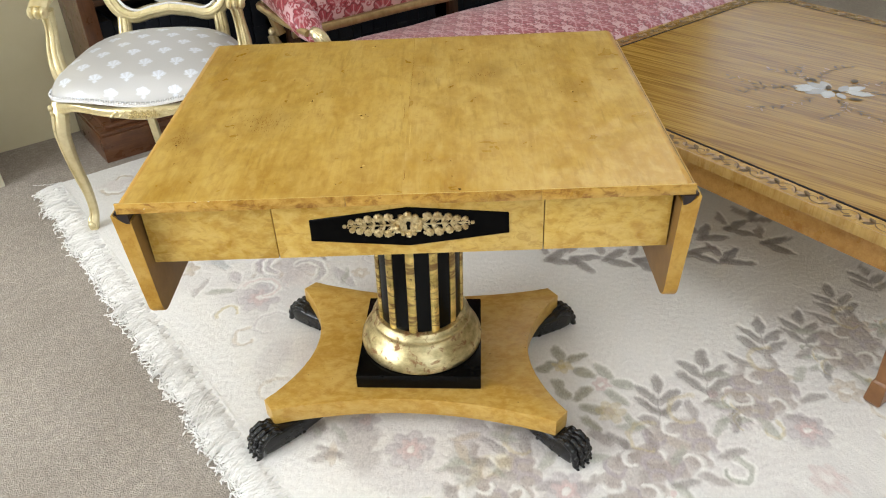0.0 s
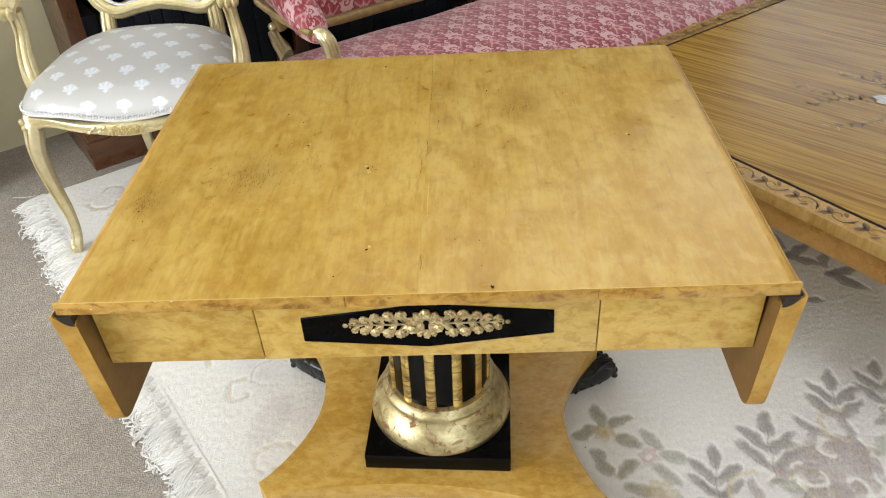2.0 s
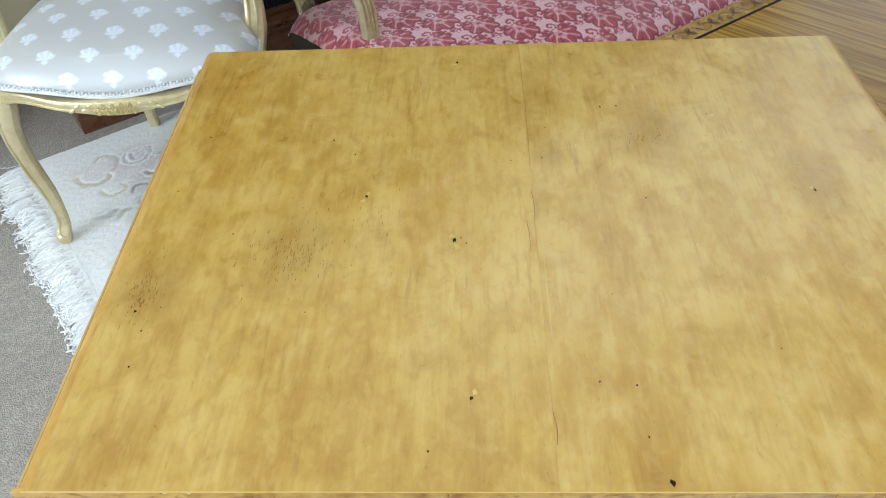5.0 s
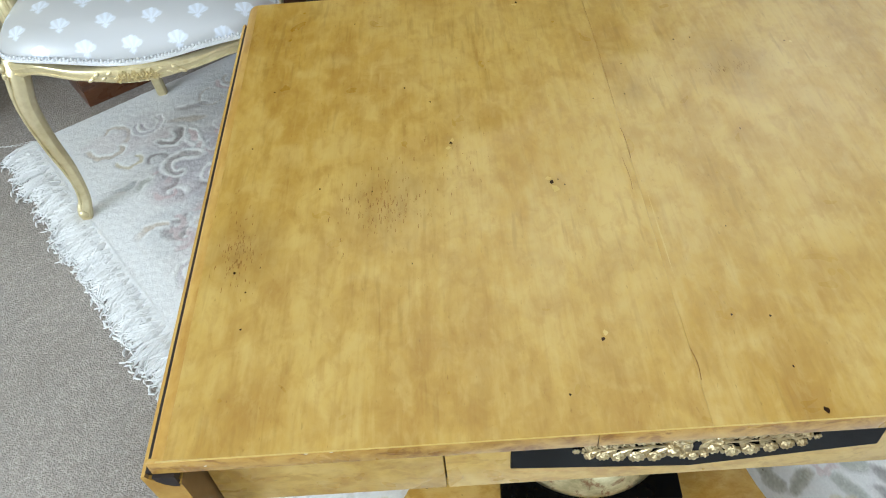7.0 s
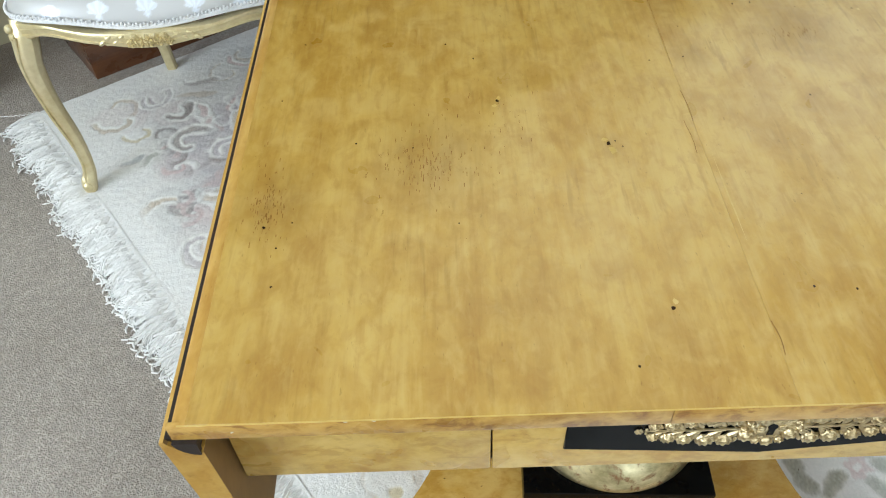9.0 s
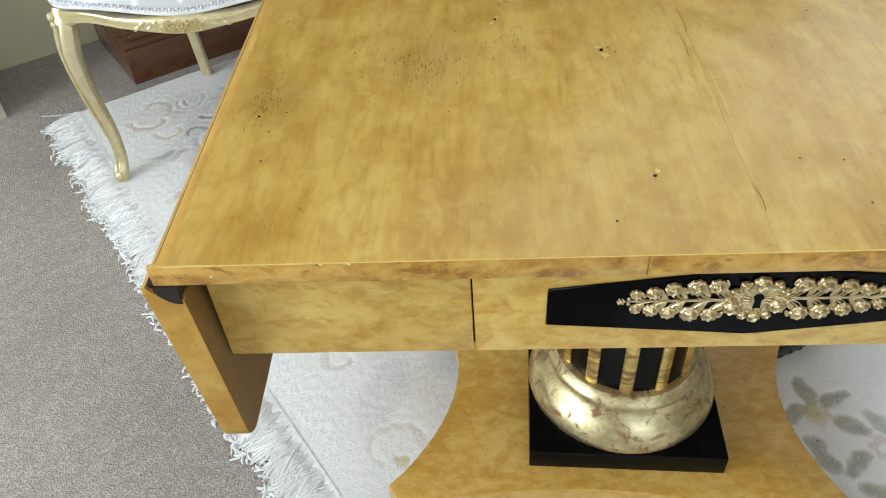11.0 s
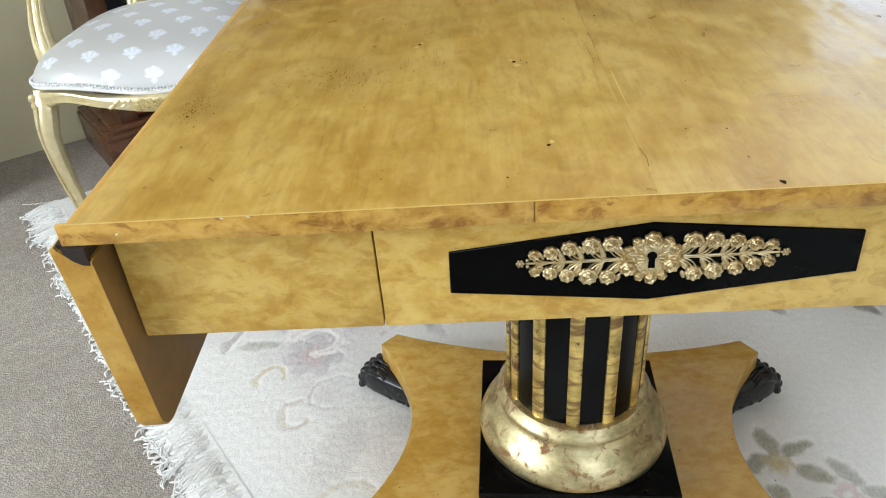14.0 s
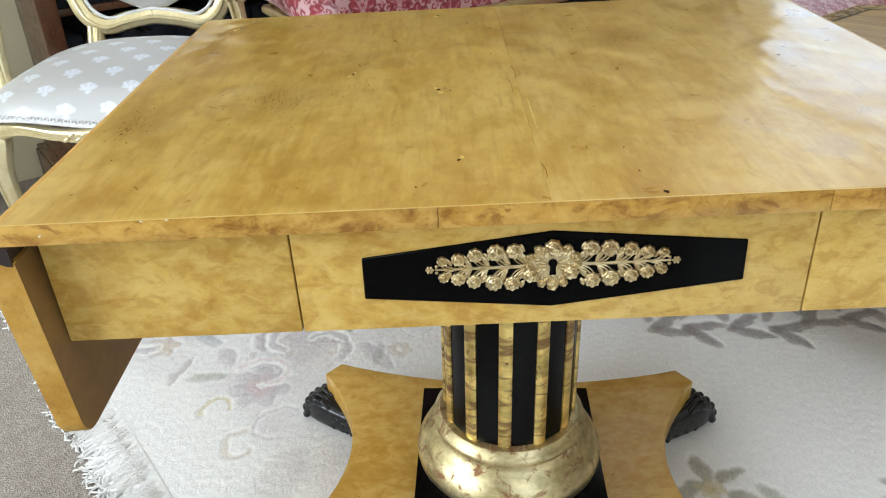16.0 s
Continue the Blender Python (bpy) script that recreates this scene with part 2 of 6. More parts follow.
MAPLE_BASE = veneer("maple_base_veneer", (0.57, 0.365, 0.085), (0.500, 0.295, 0.046), (0.38, 0.19, 0.022), 0, 0.36, 0.3, 2.1, (), 0.9, 0.3, 0.6, 2.5)
# inner leaf faces: part of their shade is put into this brown
LEAF_INNER_SHADE = plain("underside_wood_with_shade", (0.17, 0.092, 0.026), (0.23, 0.130, 0.038), 40, 0.5)
# near-black colour that stands for shade in the table's joints
JOINT_SHADE = plain("joint_gap_shade", (0.010, 0.006, 0.005), (0.026, 0.013, 0.010), 60, 0.6)
EBONY = plain("ebonised_wood", (0.002, 0.002, 0.002), (0.004, 0.004, 0.004), 30, 0.22, 0, 0.03, 0.0, 0.10)
LACQUER = plain("black_lacquer", (0.002, 0.002, 0.002), (0.004, 0.004, 0.004), 30, 0.10, 0, 0.03, 0.0, 0.06)
PAWBLACK = plain("black_painted_carving", (0.004, 0.004, 0.005), (0.010, 0.010, 0.011), 80, 0.24, 0, 0.25, 0.2, 0.35)
GILT = gilding("water_gilding", (0.70, 0.585, 0.29), (0.25, 0.13, 0.05), 0.42, 0.535)
GILT_REED = gilding("rubbed_gilding", (0.82, 0.62, 0.19), (0.15, 0.06, 0.022), 0.34, 0.56, True)
ORMOLU = plain("ormolu", (0.68, 0.57, 0.34), (0.46, 0.35, 0.18), 120, 0.40, 1.0, 0.2)
CHAIRGILT = plain("pale_gold_paint", (0.79, 0.70, 0.44), (0.63, 0.53, 0.28), 50, 0.33, 0.62, 0.15)
SOFAGILT = plain("antique_gold_paint", (0.46, 0.35, 0.17), (0.30, 0.21, 0.09), 40, 0.36, 0.6, 0.15)
GRAIN = plain("open_grain_brown", (0.17, 0.080, 0.018), (0.28, 0.145, 0.034), 300, 0.9, 0, 0.1, 0, 0.05)
HOLE = plain("worm_hole_dark", (0.014, 0.008, 0.004), (0.035, 0.017, 0.008), 300, 0.9, 0, 0.1, 0, 0.03)
MAHOGANY = wood("mahogany", (0.13, 0.055, 0.024), (0.09, 0.036, 0.016), (0.045, 0.018, 0.009), 0, 0.3, 0.3)
MAHOGANY_Z = wood("mahogany_upright", (0.10, 0.041, 0.018), (0.07, 0.027, 0.012), (0.035, 0.013, 0.006), 2, 0.3, 0.3)
WALLPAINT = plain("cream_wall_paint", (0.60, 0.545, 0.36), (0.64, 0.585, 0.40), 9, 0.7, 0, 0.06)
CEILPAINT = plain("white_ceiling_paint", (0.78, 0.77, 0.74), (0.82, 0.81, 0.78), 9, 0.8, 0, 0.05)
CREAMBOARD = plain("cream_gloss_paint", (0.70, 0.67, 0.52), (0.75, 0.72, 0.58), 12, 0.35)
NAVY = plain("dark_navy_cloth", (0.006, 0.007, 0.011), (0.012, 0.014, 0.020), 90, 0.6, 0, 0.1, 0, 0.25)
# shade of hollows put into a near-black fill colour
SHADE_FILL = plain("interior_shade_colour", (0.016, 0.011, 0.009), (0.03, 0.02, 0.016), 20, 0.7)
REDCLOTH = plain("red_leather", (0.35, 0.03, 0.03), (0.45, 0.05, 0.04), 50, 0.5)
WHITECORD = plain("white_braid", (0.72, 0.72, 0.72), (0.85, 0.85, 0.86), 400, 0.8, 0, 0.6, 0, 0.3, 0.002)
FRINGE = plain("cream_wool_fringe", (0.70, 0.69, 0.665), (0.84, 0.83, 0.81), 200, 0.95, 0, 0.5, 0, 0.2, 0.003)


def carpet_material():
    m = Mat("beige_loop_carpet", 0.95, 0, 0, 0.1, 0.15)
    n = m.noise(m.vec(), 150, 4, 0.75)
    k = m.cells(m.vec(), 300)
    w = m.noise(m.vec(), 3.2, 4, 0.6)
    g = m.noise(m.vec(), 42, 4, 0.7)
    col = m.mix(m.ramp(n, (0.40, 0.0), (0.60, 1.0)), (0.31, 0.272, 0.238), (0.53, 0.48, 0.425))
    col = m.mix(m.ramp(g, (0.40, 0.0), (0.62, 0.5)), col, (0.26, 0.235, 0.208))
    col = m.mix(m.ramp(w, (0.35, 0.0), (0.7, 0.35)), col, (0.20, 0.17, 0.14))
    m.set(Base_Color=col)
    m.bump(k, 0.6, 0.004)
    return m.m


def satinwood():
    """Straight striped satinwood with a ribbon figure, laid diagonally."""
    m = Mat("satinwood", 0.27, 0, 0.06, 0.12, 0.14)
    v = m.vec((0.035, 1, 1), radians(78.5))
    a = m.noise(v, 120, 2, 0.55, 0.05)
    b = m.noise(v, 16, 3, 0.6, 0.2)
    col = m.mix(m.ramp(a, (0.36, 0.0), (0.64, 1.0)), (0.215, 0.108, 0.014), (0.44, 0.270, 0.046))
    col = m.mix(m.ramp(b, (0.4, 0.0), (0.66, 0.45)), col, (0.30, 0.155, 0.022))
    m.set(Base_Color=col)
    m.bump(a, 0.05, 0.001)
    return m.m


CARPET = carpet_material()
SATIN = satinwood()
SATIN_EDGE = wood("satinwood_crossband", (0.49, 0.325, 0.105), (0.42, 0.25, 0.065), (0.28, 0.145, 0.03), 2, 0.25, 0.3)
SATIN_APRON = wood("satinwood_apron", (0.44, 0.245, 0.065), (0.37, 0.19, 0.042), (0.25, 0.115, 0.022), 0, 0.3, 0.3)
# legs browner than their apron: the shade under the top is in the colour
LEGWOOD = plain("shade_dark_leg_wood", (0.17, 0.075, 0.026), (0.25, 0.12, 0.042), 25, 0.35)
FLECK = plain("cream_paint_fleck", (0.60, 0.55, 0.42), (0.66, 0.60, 0.48), 300, 0.6)
INLAY_DARK = plain("inlay_dark", (0.070, 0.050, 0.025), (0.14, 0.10, 0.05), 60, 0.45, 0, 0.05, 0, 0.2)
INLAY_PALE = plain("inlay_holly", (0.36, 0.33, 0.25), (0.48, 0.45, 0.37), 60, 0.25, 0, 0.03, 0.3)
STRING = plain("black_stringing", (0.012, 0.008, 0.006), (0.025, 0.016, 0.010), 60, 0.5, 0, 0.05, 0, 0.05)
INLAY_BROWN = plain("inlay_brown", (0.13, 0.080, 0.030), (0.22, 0.14, 0.055), 60, 0.45, 0, 0.05, 0, 0.2)
INLAY_GREY = plain("inlay_grey", (0.30, 0.26, 0.18), (0.22, 0.18, 0.11), 40, 0.3, 0, 0.03, 0.3)
INLAY_TAN = plain("inlay_tan", (0.40, 0.26, 0.11), (0.30, 0.17, 0.06), 60, 0.3)
RUGMAT = woven("carved_wool_rug", 0.95, 0.075, 240, 0.55, 0.1, 0.004).m
DAMASK = woven("red_silk_damask", 0.34, 0.08, 900, 0.15, 0.35).m
SATINCLOTH = woven("silver_satin", 0.46, 0.05, 900, 0.05, 0.2, 0.001, 0.25).m
# page edges coloured dark to stand for the shade on the shelves
PAGES = plain("shade_toned_page_edges", (0.05, 0.045, 0.035), (0.08, 0.07, 0.055), 200, 0.8)
RUBBED_AND_GLINT = plain("rubbed_wood_and_edge_glint", (0.56, 0.40, 0.11), (0.50, 0.33, 0.06), 90, 0.4)
ARMGILT = plain("pale_leaf_gilding", (0.66, 0.58, 0.38), (0.50, 0.41, 0.22), 60, 0.3, 0.7, 0.2)


# ---- mesh helpers ----
UP_MARK = [None]


def part(name, bm, mat, parent, label="", m=None, smooth=35, kind=""):
    """Link a bmesh as one mesh object under a thing or a part."""
    if m is UP_MARK[0] and m is not None:
        for w in bm.verts:
            if w.co.x < -0.3:
                w.co.x *= 1 + min(1, (-w.co.x - 0.3) / 0.13) * (0.006 + 0.024 * (w.co.y + 0.03)) / 0.44
    if m is not None:
        bm.transform(m)
    me = bpy.data.meshes.new(name)
    bm.normal_update()
    bm.to_mesh(me)
    bm.free()
    me.materials.append(mat)
    if smooth:
        me.shade_smooth()
        me.set_sharp_from_angle(angle=radians(smooth))
    ob = new(name, me)
    ob.parent = parent
    if label:
        ob["label"] = label
    if kind:
        ob["kind"] = kind
    return ob


def thing(name, at, label, category, group="", turn=0.0, room=False):
    ob = new(name)
    ob.empty_display_size = 0.1
    ob.matrix_world = (TURN if room else Matrix()) @ Matrix.Translation(at) @ Matrix.Rotation(radians(turn), 4, "Z")
    return tagged(ob, label, category, group)


def box(x0, x1, y0, y1, z0, z1, bevel=0.0, seg=2, bm=None):
    own = bmesh.new()
    bmesh.ops.create_cube(own, size=1)
    own.transform(Matrix.Translation(((x0 + x1) / 2, (y0 + y1) / 2, (z0 + z1) / 2)) @ Matrix.Diagonal((x1 - x0, y1 - y0, z1 - z0, 1)))
    if bevel:
        bmesh.ops.bevel(own, geom=own.edges[:], offset=bevel, segments=seg, affect="EDGES", profile=0.6)
    return join(bm, own)


def join(bm, own):
    if bm is None:
        return own
    me = bpy.data.meshes.new("tmp")
    own.to_mesh(me)
    own.free()
    bm.from_mesh(me)
    bpy.data.meshes.remove(me)
    return bm


def prism(outline, z0, z1, bevel=0.0, seg=2, bm=None):
    """An outline of (x, y), anticlockwise, as an upright slab."""
    own = bmesh.new()
    f = own.faces.new([own.verts.new((x, y, z0)) for x, y in outline])
    r = bmesh.ops.extrude_face_region(own, geom=[f])
    bmesh.ops.translate(own, verts=[v for v in r["geom"] if isinstance(v, bmesh.types.BMVert)], vec=(0, 0, z1 - z0))
    bmesh.ops.recalc_face_normals(own, faces=own.faces[:])
    if bevel:
        sharp = [e for e in own.edges if len(e.link_faces) == 2 and e.calc_face_angle(0) > radians(40)]
        bmesh.ops.bevel(own, geom=sharp, offset=bevel, segments=seg, affect="EDGES", profile=0.6)
    return join(bm, own)


def lathe(profile, seg=48, at=(0, 0), bm=None, wave=None):
    """Rings of (radius, z) round the upright axis."""
    own = bmesh.new()
    rings = []
    for r, z in profile:
        ring = []
        for i in range(seg):
            a = 2 * math.pi * i / seg
            k = r * (1 + (wave(a, z) if wave else 0))
            ring.append(own.verts.new((at[0] + k * math.cos(a), at[1] + k * math.sin(a), z)))
        rings.append(ring)
    for lo, hi in zip(rings, rings[1:]):
        for i in range(seg):
            own.faces.new((lo[i], lo[(i + 1) % seg], hi[(i + 1) % seg], hi[i]))
    own.faces.new(list(reversed(rings[0])))
    own.faces.new(rings[-1])
    bmesh.ops.recalc_face_normals(own, faces=own.faces[:])
    return join(bm, own)


def smooth_path(points, n):
    """Catmull-Rom through the points (each a tuple of any length)."""
    p = [np.array(q, float) for q in points]
    p = [2 * p[0] - p[1]] + p + [2 * p[-1] - p[-2]]
    out = []
    for i in range(1, len(p) - 2):
        for k in range(n):
            t = k / n
            out.append(0.5 * (2 * p[i] + (p[i + 1] - p[i - 1]) * t + (2 * p[i - 1] - 5 * p[i] + 4 * p[i + 1] - p[i + 2]) * t * t + (3 * p[i] - p[i - 1] - 3 * p[i + 1] + p[i + 2]) * t ** 3))
    out.append(p[-2])
    return out


def sweep(points, seg=10, n=5, up=(0, 0, 1), square=2.0, bm=None):
    """A rod through rows of (x, y, z, half width, half height); square: 2 round, more is boxier."""
    own = bmesh.new()
    rows = smooth_path(points, n)
    rings = []
    for i, row in enumerate(rows):
        a, b = rows[max(i - 1, 0)][:3], rows[min(i + 1, len(rows) - 1)][:3]
        d = Vector(b - a).normalized()
        side = d.cross(Vector(up))
        side = side.normalized() if side.length > 1e-4 else Vector((1, 0, 0))
        top = side.cross(d)
        ring = []
        for k in range(seg):
            t = 2 * math.pi * (k + 0.5) / seg
            c, s = math.cos(t), math.sin(t)
            c, s = math.copysign(abs(c) ** (2 / square), c), math.copysign(abs(s) ** (2 / square), s)
            ring.append(own.verts.new(Vector(row[:3]) + side * (c * row[3]) + top * (s * row[4])))
        rings.append(ring)
    for lo, hi in zip(rings, rings[1:]):
        for i in range(seg):
            own.faces.new((lo[i], lo[(i + 1) % seg], hi[(i + 1) % seg], hi[i]))
    own.faces.new(list(reversed(rings[0])))
    own.faces.new(rings[-1])
    bmesh.ops.recalc_face_normals(own, faces=own.faces[:])
    return join(bm, own)


def ball(at, r, bm=None, m=None, u=10, v=7):
    own = bmesh.new()
    bmesh.ops.create_uvsphere(own, u_segments=u, v_segments=v, radius=1)
    s = r if isinstance(r, tuple) else (r, r, r)
    own.transform(Matrix.Translation(at) @ (m or Matrix()) @ Matrix.Diagonal((*s, 1)))
    return join(bm, own)


def rosette(at, r, h, petals=8, bm=None, normal="y"):
    """A small chased flower button that faces -y (or up)."""
    own = bmesh.new()
    seg, rings = 4 * petals, ((0.0, 0.75), (0.14, 0.95), (0.26, 0.70), (0.36, 0.66), (0.50, 0.95), (0.62, 0.66), (0.80, 0.86), (0.92, 0.70), (1.0, 0.0))
    rows = []
    for q, z in rings[1:]:
        row = []
        for i in range(seg):
            a = 2 * math.pi * i / seg
            w = 1 + (0.07 * math.cos(petals * a) if q > 0.5 else 0)
            zz = h * z * (1 + (0.15 * math.cos(petals * a) if 0.5 < q < 1 else 0))
            row.append(own.verts.new((at[0] + r * q * w * math.cos(a), at[1] - zz, at[2] + r * q * w * math.sin(a)) if normal == "y" else (at[0] + r * q * w * math.cos(a), at[1] + r * q * w * math.sin(a), at[2] + zz)))
        rows.append(row)
    for lo, hi in zip(rows, rows[1:]):
        for i in range(seg):
            own.faces.new((lo[i], lo[(i + 1) % seg], hi[(i + 1) % seg], hi[i]))
    own.faces.new(rows[0])
    bmesh.ops.recalc_face_normals(own, faces=own.faces[:])
    return join(bm, own)


def grid_cloth(name, us, vs, place, colour, mat, parent, kind="", label="", matrix=None):
    """A dense sheet: place(U, V) gives the three coordinates, colour(U, V) the woven colours."""
    U, V = np.meshgrid(us, vs, indexing="ij")
    co = np.stack(place(U, V), -1).reshape(-1, 3)
    col = colour(U, V).reshape(-1, 3)
    nu, nv = len(us), len(vs)
    i = np.arange(nu * nv).reshape(nu, nv)
    quads = np.stack([i[:-1, :-1], i[1:, :-1], i[1:, 1:], i[:-1, 1:]], -1).reshape(-1, 4)
    me = bpy.data.meshes.new(name)
    me.vertices.add(len(co))
    me.vertices.foreach_set("co", co.ravel())
    me.loops.add(quads.size)
    me.loops.foreach_set("vertex_index", quads.ravel())
    me.polygons.add(len(quads))
    me.polygons.foreach_set("loop_start", np.arange(0, quads.size, 4))
    me.update(calc_edges=True)
    a = me.color_attributes.new("Col", "FLOAT_COLOR", "POINT")
    a.data.foreach_set("color", np.concatenate([col, np.ones((len(col), 1))], 1).ravel())
    me.materials.append(mat)
    me.shade_smooth()
    ob = new(name, me)
    if parent:
        ob.parent = parent
    if matrix is not None:
        ob.matrix_world = matrix
    if kind:
        ob["kind"] = kind
    if label:
        ob["label"] = label
    return ob


def lumps(U, V, size, seed):
    """Smooth random field, about -1 to 1, with lumps of that size."""
    r = np.random.RandomState(seed)
    out = np.zeros_like(U)
    for k in range(7):
        a, p, f = r.uniform(0, 2 * np.pi), r.uniform(0, 2 * np.pi), r.uniform(0.6, 1.5)
        out += np.sin((U * np.cos(a) + V * np.sin(a)) * 2 * np.pi * f / size + p + 1.3 * np.sin((V * np.cos(a) - U * np.sin(a)) * 2 * np.pi / (size * 1.7) + 2 * p))
    return out / 4


# ---- the room ----
def room_structure():
    def slab(name, label, b, mat):
        ob = part(name, b, mat, None, smooth=0)
        ob.matrix_world = TURN
        return tagged(ob, label, name.split("_")[0], kind="structure")

    slab("floor", "beige looped pile carpet over the whole floor", box(LEFT - 0.2, RIGHT + 0.2, FRONT - 0.2, BACK + 0.2, -0.1, 0), CARPET)
    slab("ceiling", "plain white painted ceiling", box(LEFT - 0.2, RIGHT + 0.2, FRONT - 0.2, BACK + 0.2, CEIL, CEIL + 0.1), CEILPAINT)
    slab("wall_north", "cream painted wall behind the bookcase", box(LEFT - 0.15, RIGHT + 0.15, BACK, BACK + 0.15, 0, CEIL), WALLPAINT)
    b = box(LEFT - 0.15, LEFT, FRONT, -0.15, 0, CEIL)
    box(LEFT - 0.15, LEFT, 1.65, BACK, 0, CEIL, bm=b)
    box(LEFT - 0.15, LEFT, -0.15, 1.65, 0, 0.75, bm=b)
    box(LEFT - 0.15, LEFT, -0.15, 1.65, 2.15, CEIL, bm=b)
    slab("wall_west", "cream painted wall with a wide window opening", b, WALLPAINT)
    # this opening is unseen, made for the added fill lamp
    b = box(LEFT - 0.15, -1.75, FRONT - 0.15, FRONT, 0, CEIL)
    box(-0.05, RIGHT + 0.15, FRONT - 0.15, FRONT, 0, CEIL, bm=b)
    box(-1.75, -0.05, FRONT - 0.15, FRONT, 0, 0.8, bm=b)
    box(-1.75, -0.05, FRONT - 0.15, FRONT, 2.3, CEIL, bm=b)
    slab("wall_south", "cream painted wall with an unseen window opening", b, WALLPAINT)
    b = box(RIGHT, RIGHT + 0.15, FRONT, 0.6, 0, CEIL)
    box(RIGHT, RIGHT + 0.15, 2.2, BACK, 0, CEIL, bm=b)
    box(RIGHT, RIGHT + 0.15, 0.6, 2.2, 0, 1.2, bm=b)
    box(RIGHT, RIGHT + 0.15, 0.6, 2.2, 2.3, CEIL, bm=b)
    slab("wall_east", "cream painted wall with an unseen window opening", b, WALLPAINT)


room_structure()


# ---- the drop-leaf table ----
RUG = 0.012
table = thing("drop_leaf_table", (0, 0.335, RUG), "honey maple drop-leaf sofa table on a gilt column pedestal", "table")
T0 = Matrix.Translation((0, -0.335, -RUG))
UP = T0 @ Matrix.Translation((0, 0.33, 0.757)) @ Matrix.Rotation(radians(-1.0), 4, "Y") @ Matrix.Translation((0, -0.33, -0.757))
UP_MARK[0] = UP  # marks parts whose left side is stretched to fit the camera's view
YF, YB, ZT = -0.0275, 0.70, 0.757


def along_y(profile, y0, y1, bevel=0.0):
    """A profile of (x, z) drawn out along y."""
    own = bmesh.new()
    f = own.faces.new([own.verts.new((x, y0, z)) for x, z in profile])
    r = bmesh.ops.extrude_face_region(own, geom=[f])
    bmesh.ops.translate(own, verts=[v for v in r["geom"] if isinstance(v, bmesh.types.BMVert)], vec=(0, y1 - y0, 0))
    bmesh.ops.recalc_face_normals(own, faces=own.faces[:])
    if bevel:
        ends = [e for e in own.edges if abs(e.verts[0].co.y - e.verts[1].co.y) < 1e-6]
        bmesh.ops.bevel(own, geom=ends, offset=bevel, segments=2, affect="EDGES", profile=0.6)
    return own


def table_top():
    arc = [(0.4440 + 0.0155 * math.sin(radians(a)), 0.7410 + 0.0157 * math.cos(radians(a))) for a in range(0, 91, 15)]
    prof = arc + [(0.4595, 0.7370), (-0.4595, 0.7370)] + [(-x, z) for x, z in reversed(arc)]
    top = part("top_slab", along_y(prof, YF + 0.0015, YB, 0.001), MAPLE_EDGE, table, "maple top with moulded rule-joint edges", UP)
    # two book-matched sheets that meet at a fine seam
    for x0, x1, mt in ((-0.4440, -0.00533, MAPLE), (-0.00527, 0.4440, MAPLE_RIGHT)):
        part("veneer_sheet", box(x0, x1, YF + 0.0005, YB - 0.001, 0.7548, ZT, 0.00012, 1), mt, top, "", UP)
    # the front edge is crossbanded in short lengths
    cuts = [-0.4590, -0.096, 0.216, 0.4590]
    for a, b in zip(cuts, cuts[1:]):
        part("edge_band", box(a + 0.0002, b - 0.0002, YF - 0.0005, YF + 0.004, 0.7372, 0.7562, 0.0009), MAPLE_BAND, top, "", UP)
    # pale strip puts the front edge's highlight into colour, along with its wear
    part("edge_lip_glint", box(-0.4500, 0.4500, YF - 0.0009, YF + 0.0006, 0.7564, 0.75685, 0.0002, 1), RUBBED_AND_GLINT, top, "pale lip for the worn edge and its highlight", UP)
    r = random.Random(4)
    spots = [(-0.345, 0.685), (-0.2, 0.35), (-0.095, 0.272), (-0.077, 0.064), (0.087, -0.019), (-0.413, 0.173), (-0.096, 0.65), (0.019, 0.481), (0.116, 0.528), (0.229, 0.504),
             (0.258, 0.443), (0.312, 0.394), (0.317, 0.347), (0.124, 0.338), (-0.027, 0.414), (0.011, 0.418), (-0.222, 0.432), (-0.253, 0.464), (-0.417, 0.366), (-0.342, 0.288),
             (-0.404, 0.476), (-0.245, 0.169), (-0.32, 0.625), (-0.4, 0.147), (-0.39, 0.178), (0.04, 0.081), (0.073, 0.077), (-0.114, 0.01), (0.213, 0.118), (0.075, 0.023), (0.165, 0.513), (0.095, 0.526), (0.066, 0.19), (-0.399, 0.102), (-0.288, 0.278), (-0.082, 0.267), (-0.088, 0.276)]
    big = {(-0.095, 0.272): 2.2, (-0.077, 0.064): 1.9, (0.087, -0.019): 2.0, (-0.2, 0.35): 1.6, (-0.096, 0.65): 1.8, (0.317, 0.347): 1.5, (-0.413, 0.173): 1.5}
    b = bmesh.new()
    for x, y in spots:
        s = 0.0011 * big.get((x, y), r.uniform(0.6, 1.0))
        ring = [b.verts.new((x + s * r.uniform(0.5, 1.3) * math.cos(a), y + s * r.uniform(0.7, 2.1) * math.sin(a), ZT + 0.0003)) for a in np.linspace(0, 2 * math.pi, 9)[:-1]]
        b.faces.new(ring)
    part("worm_holes", b, HOLE, top, "small dark worm holes", UP, 0, "stuff")
    b = bmesh.new()
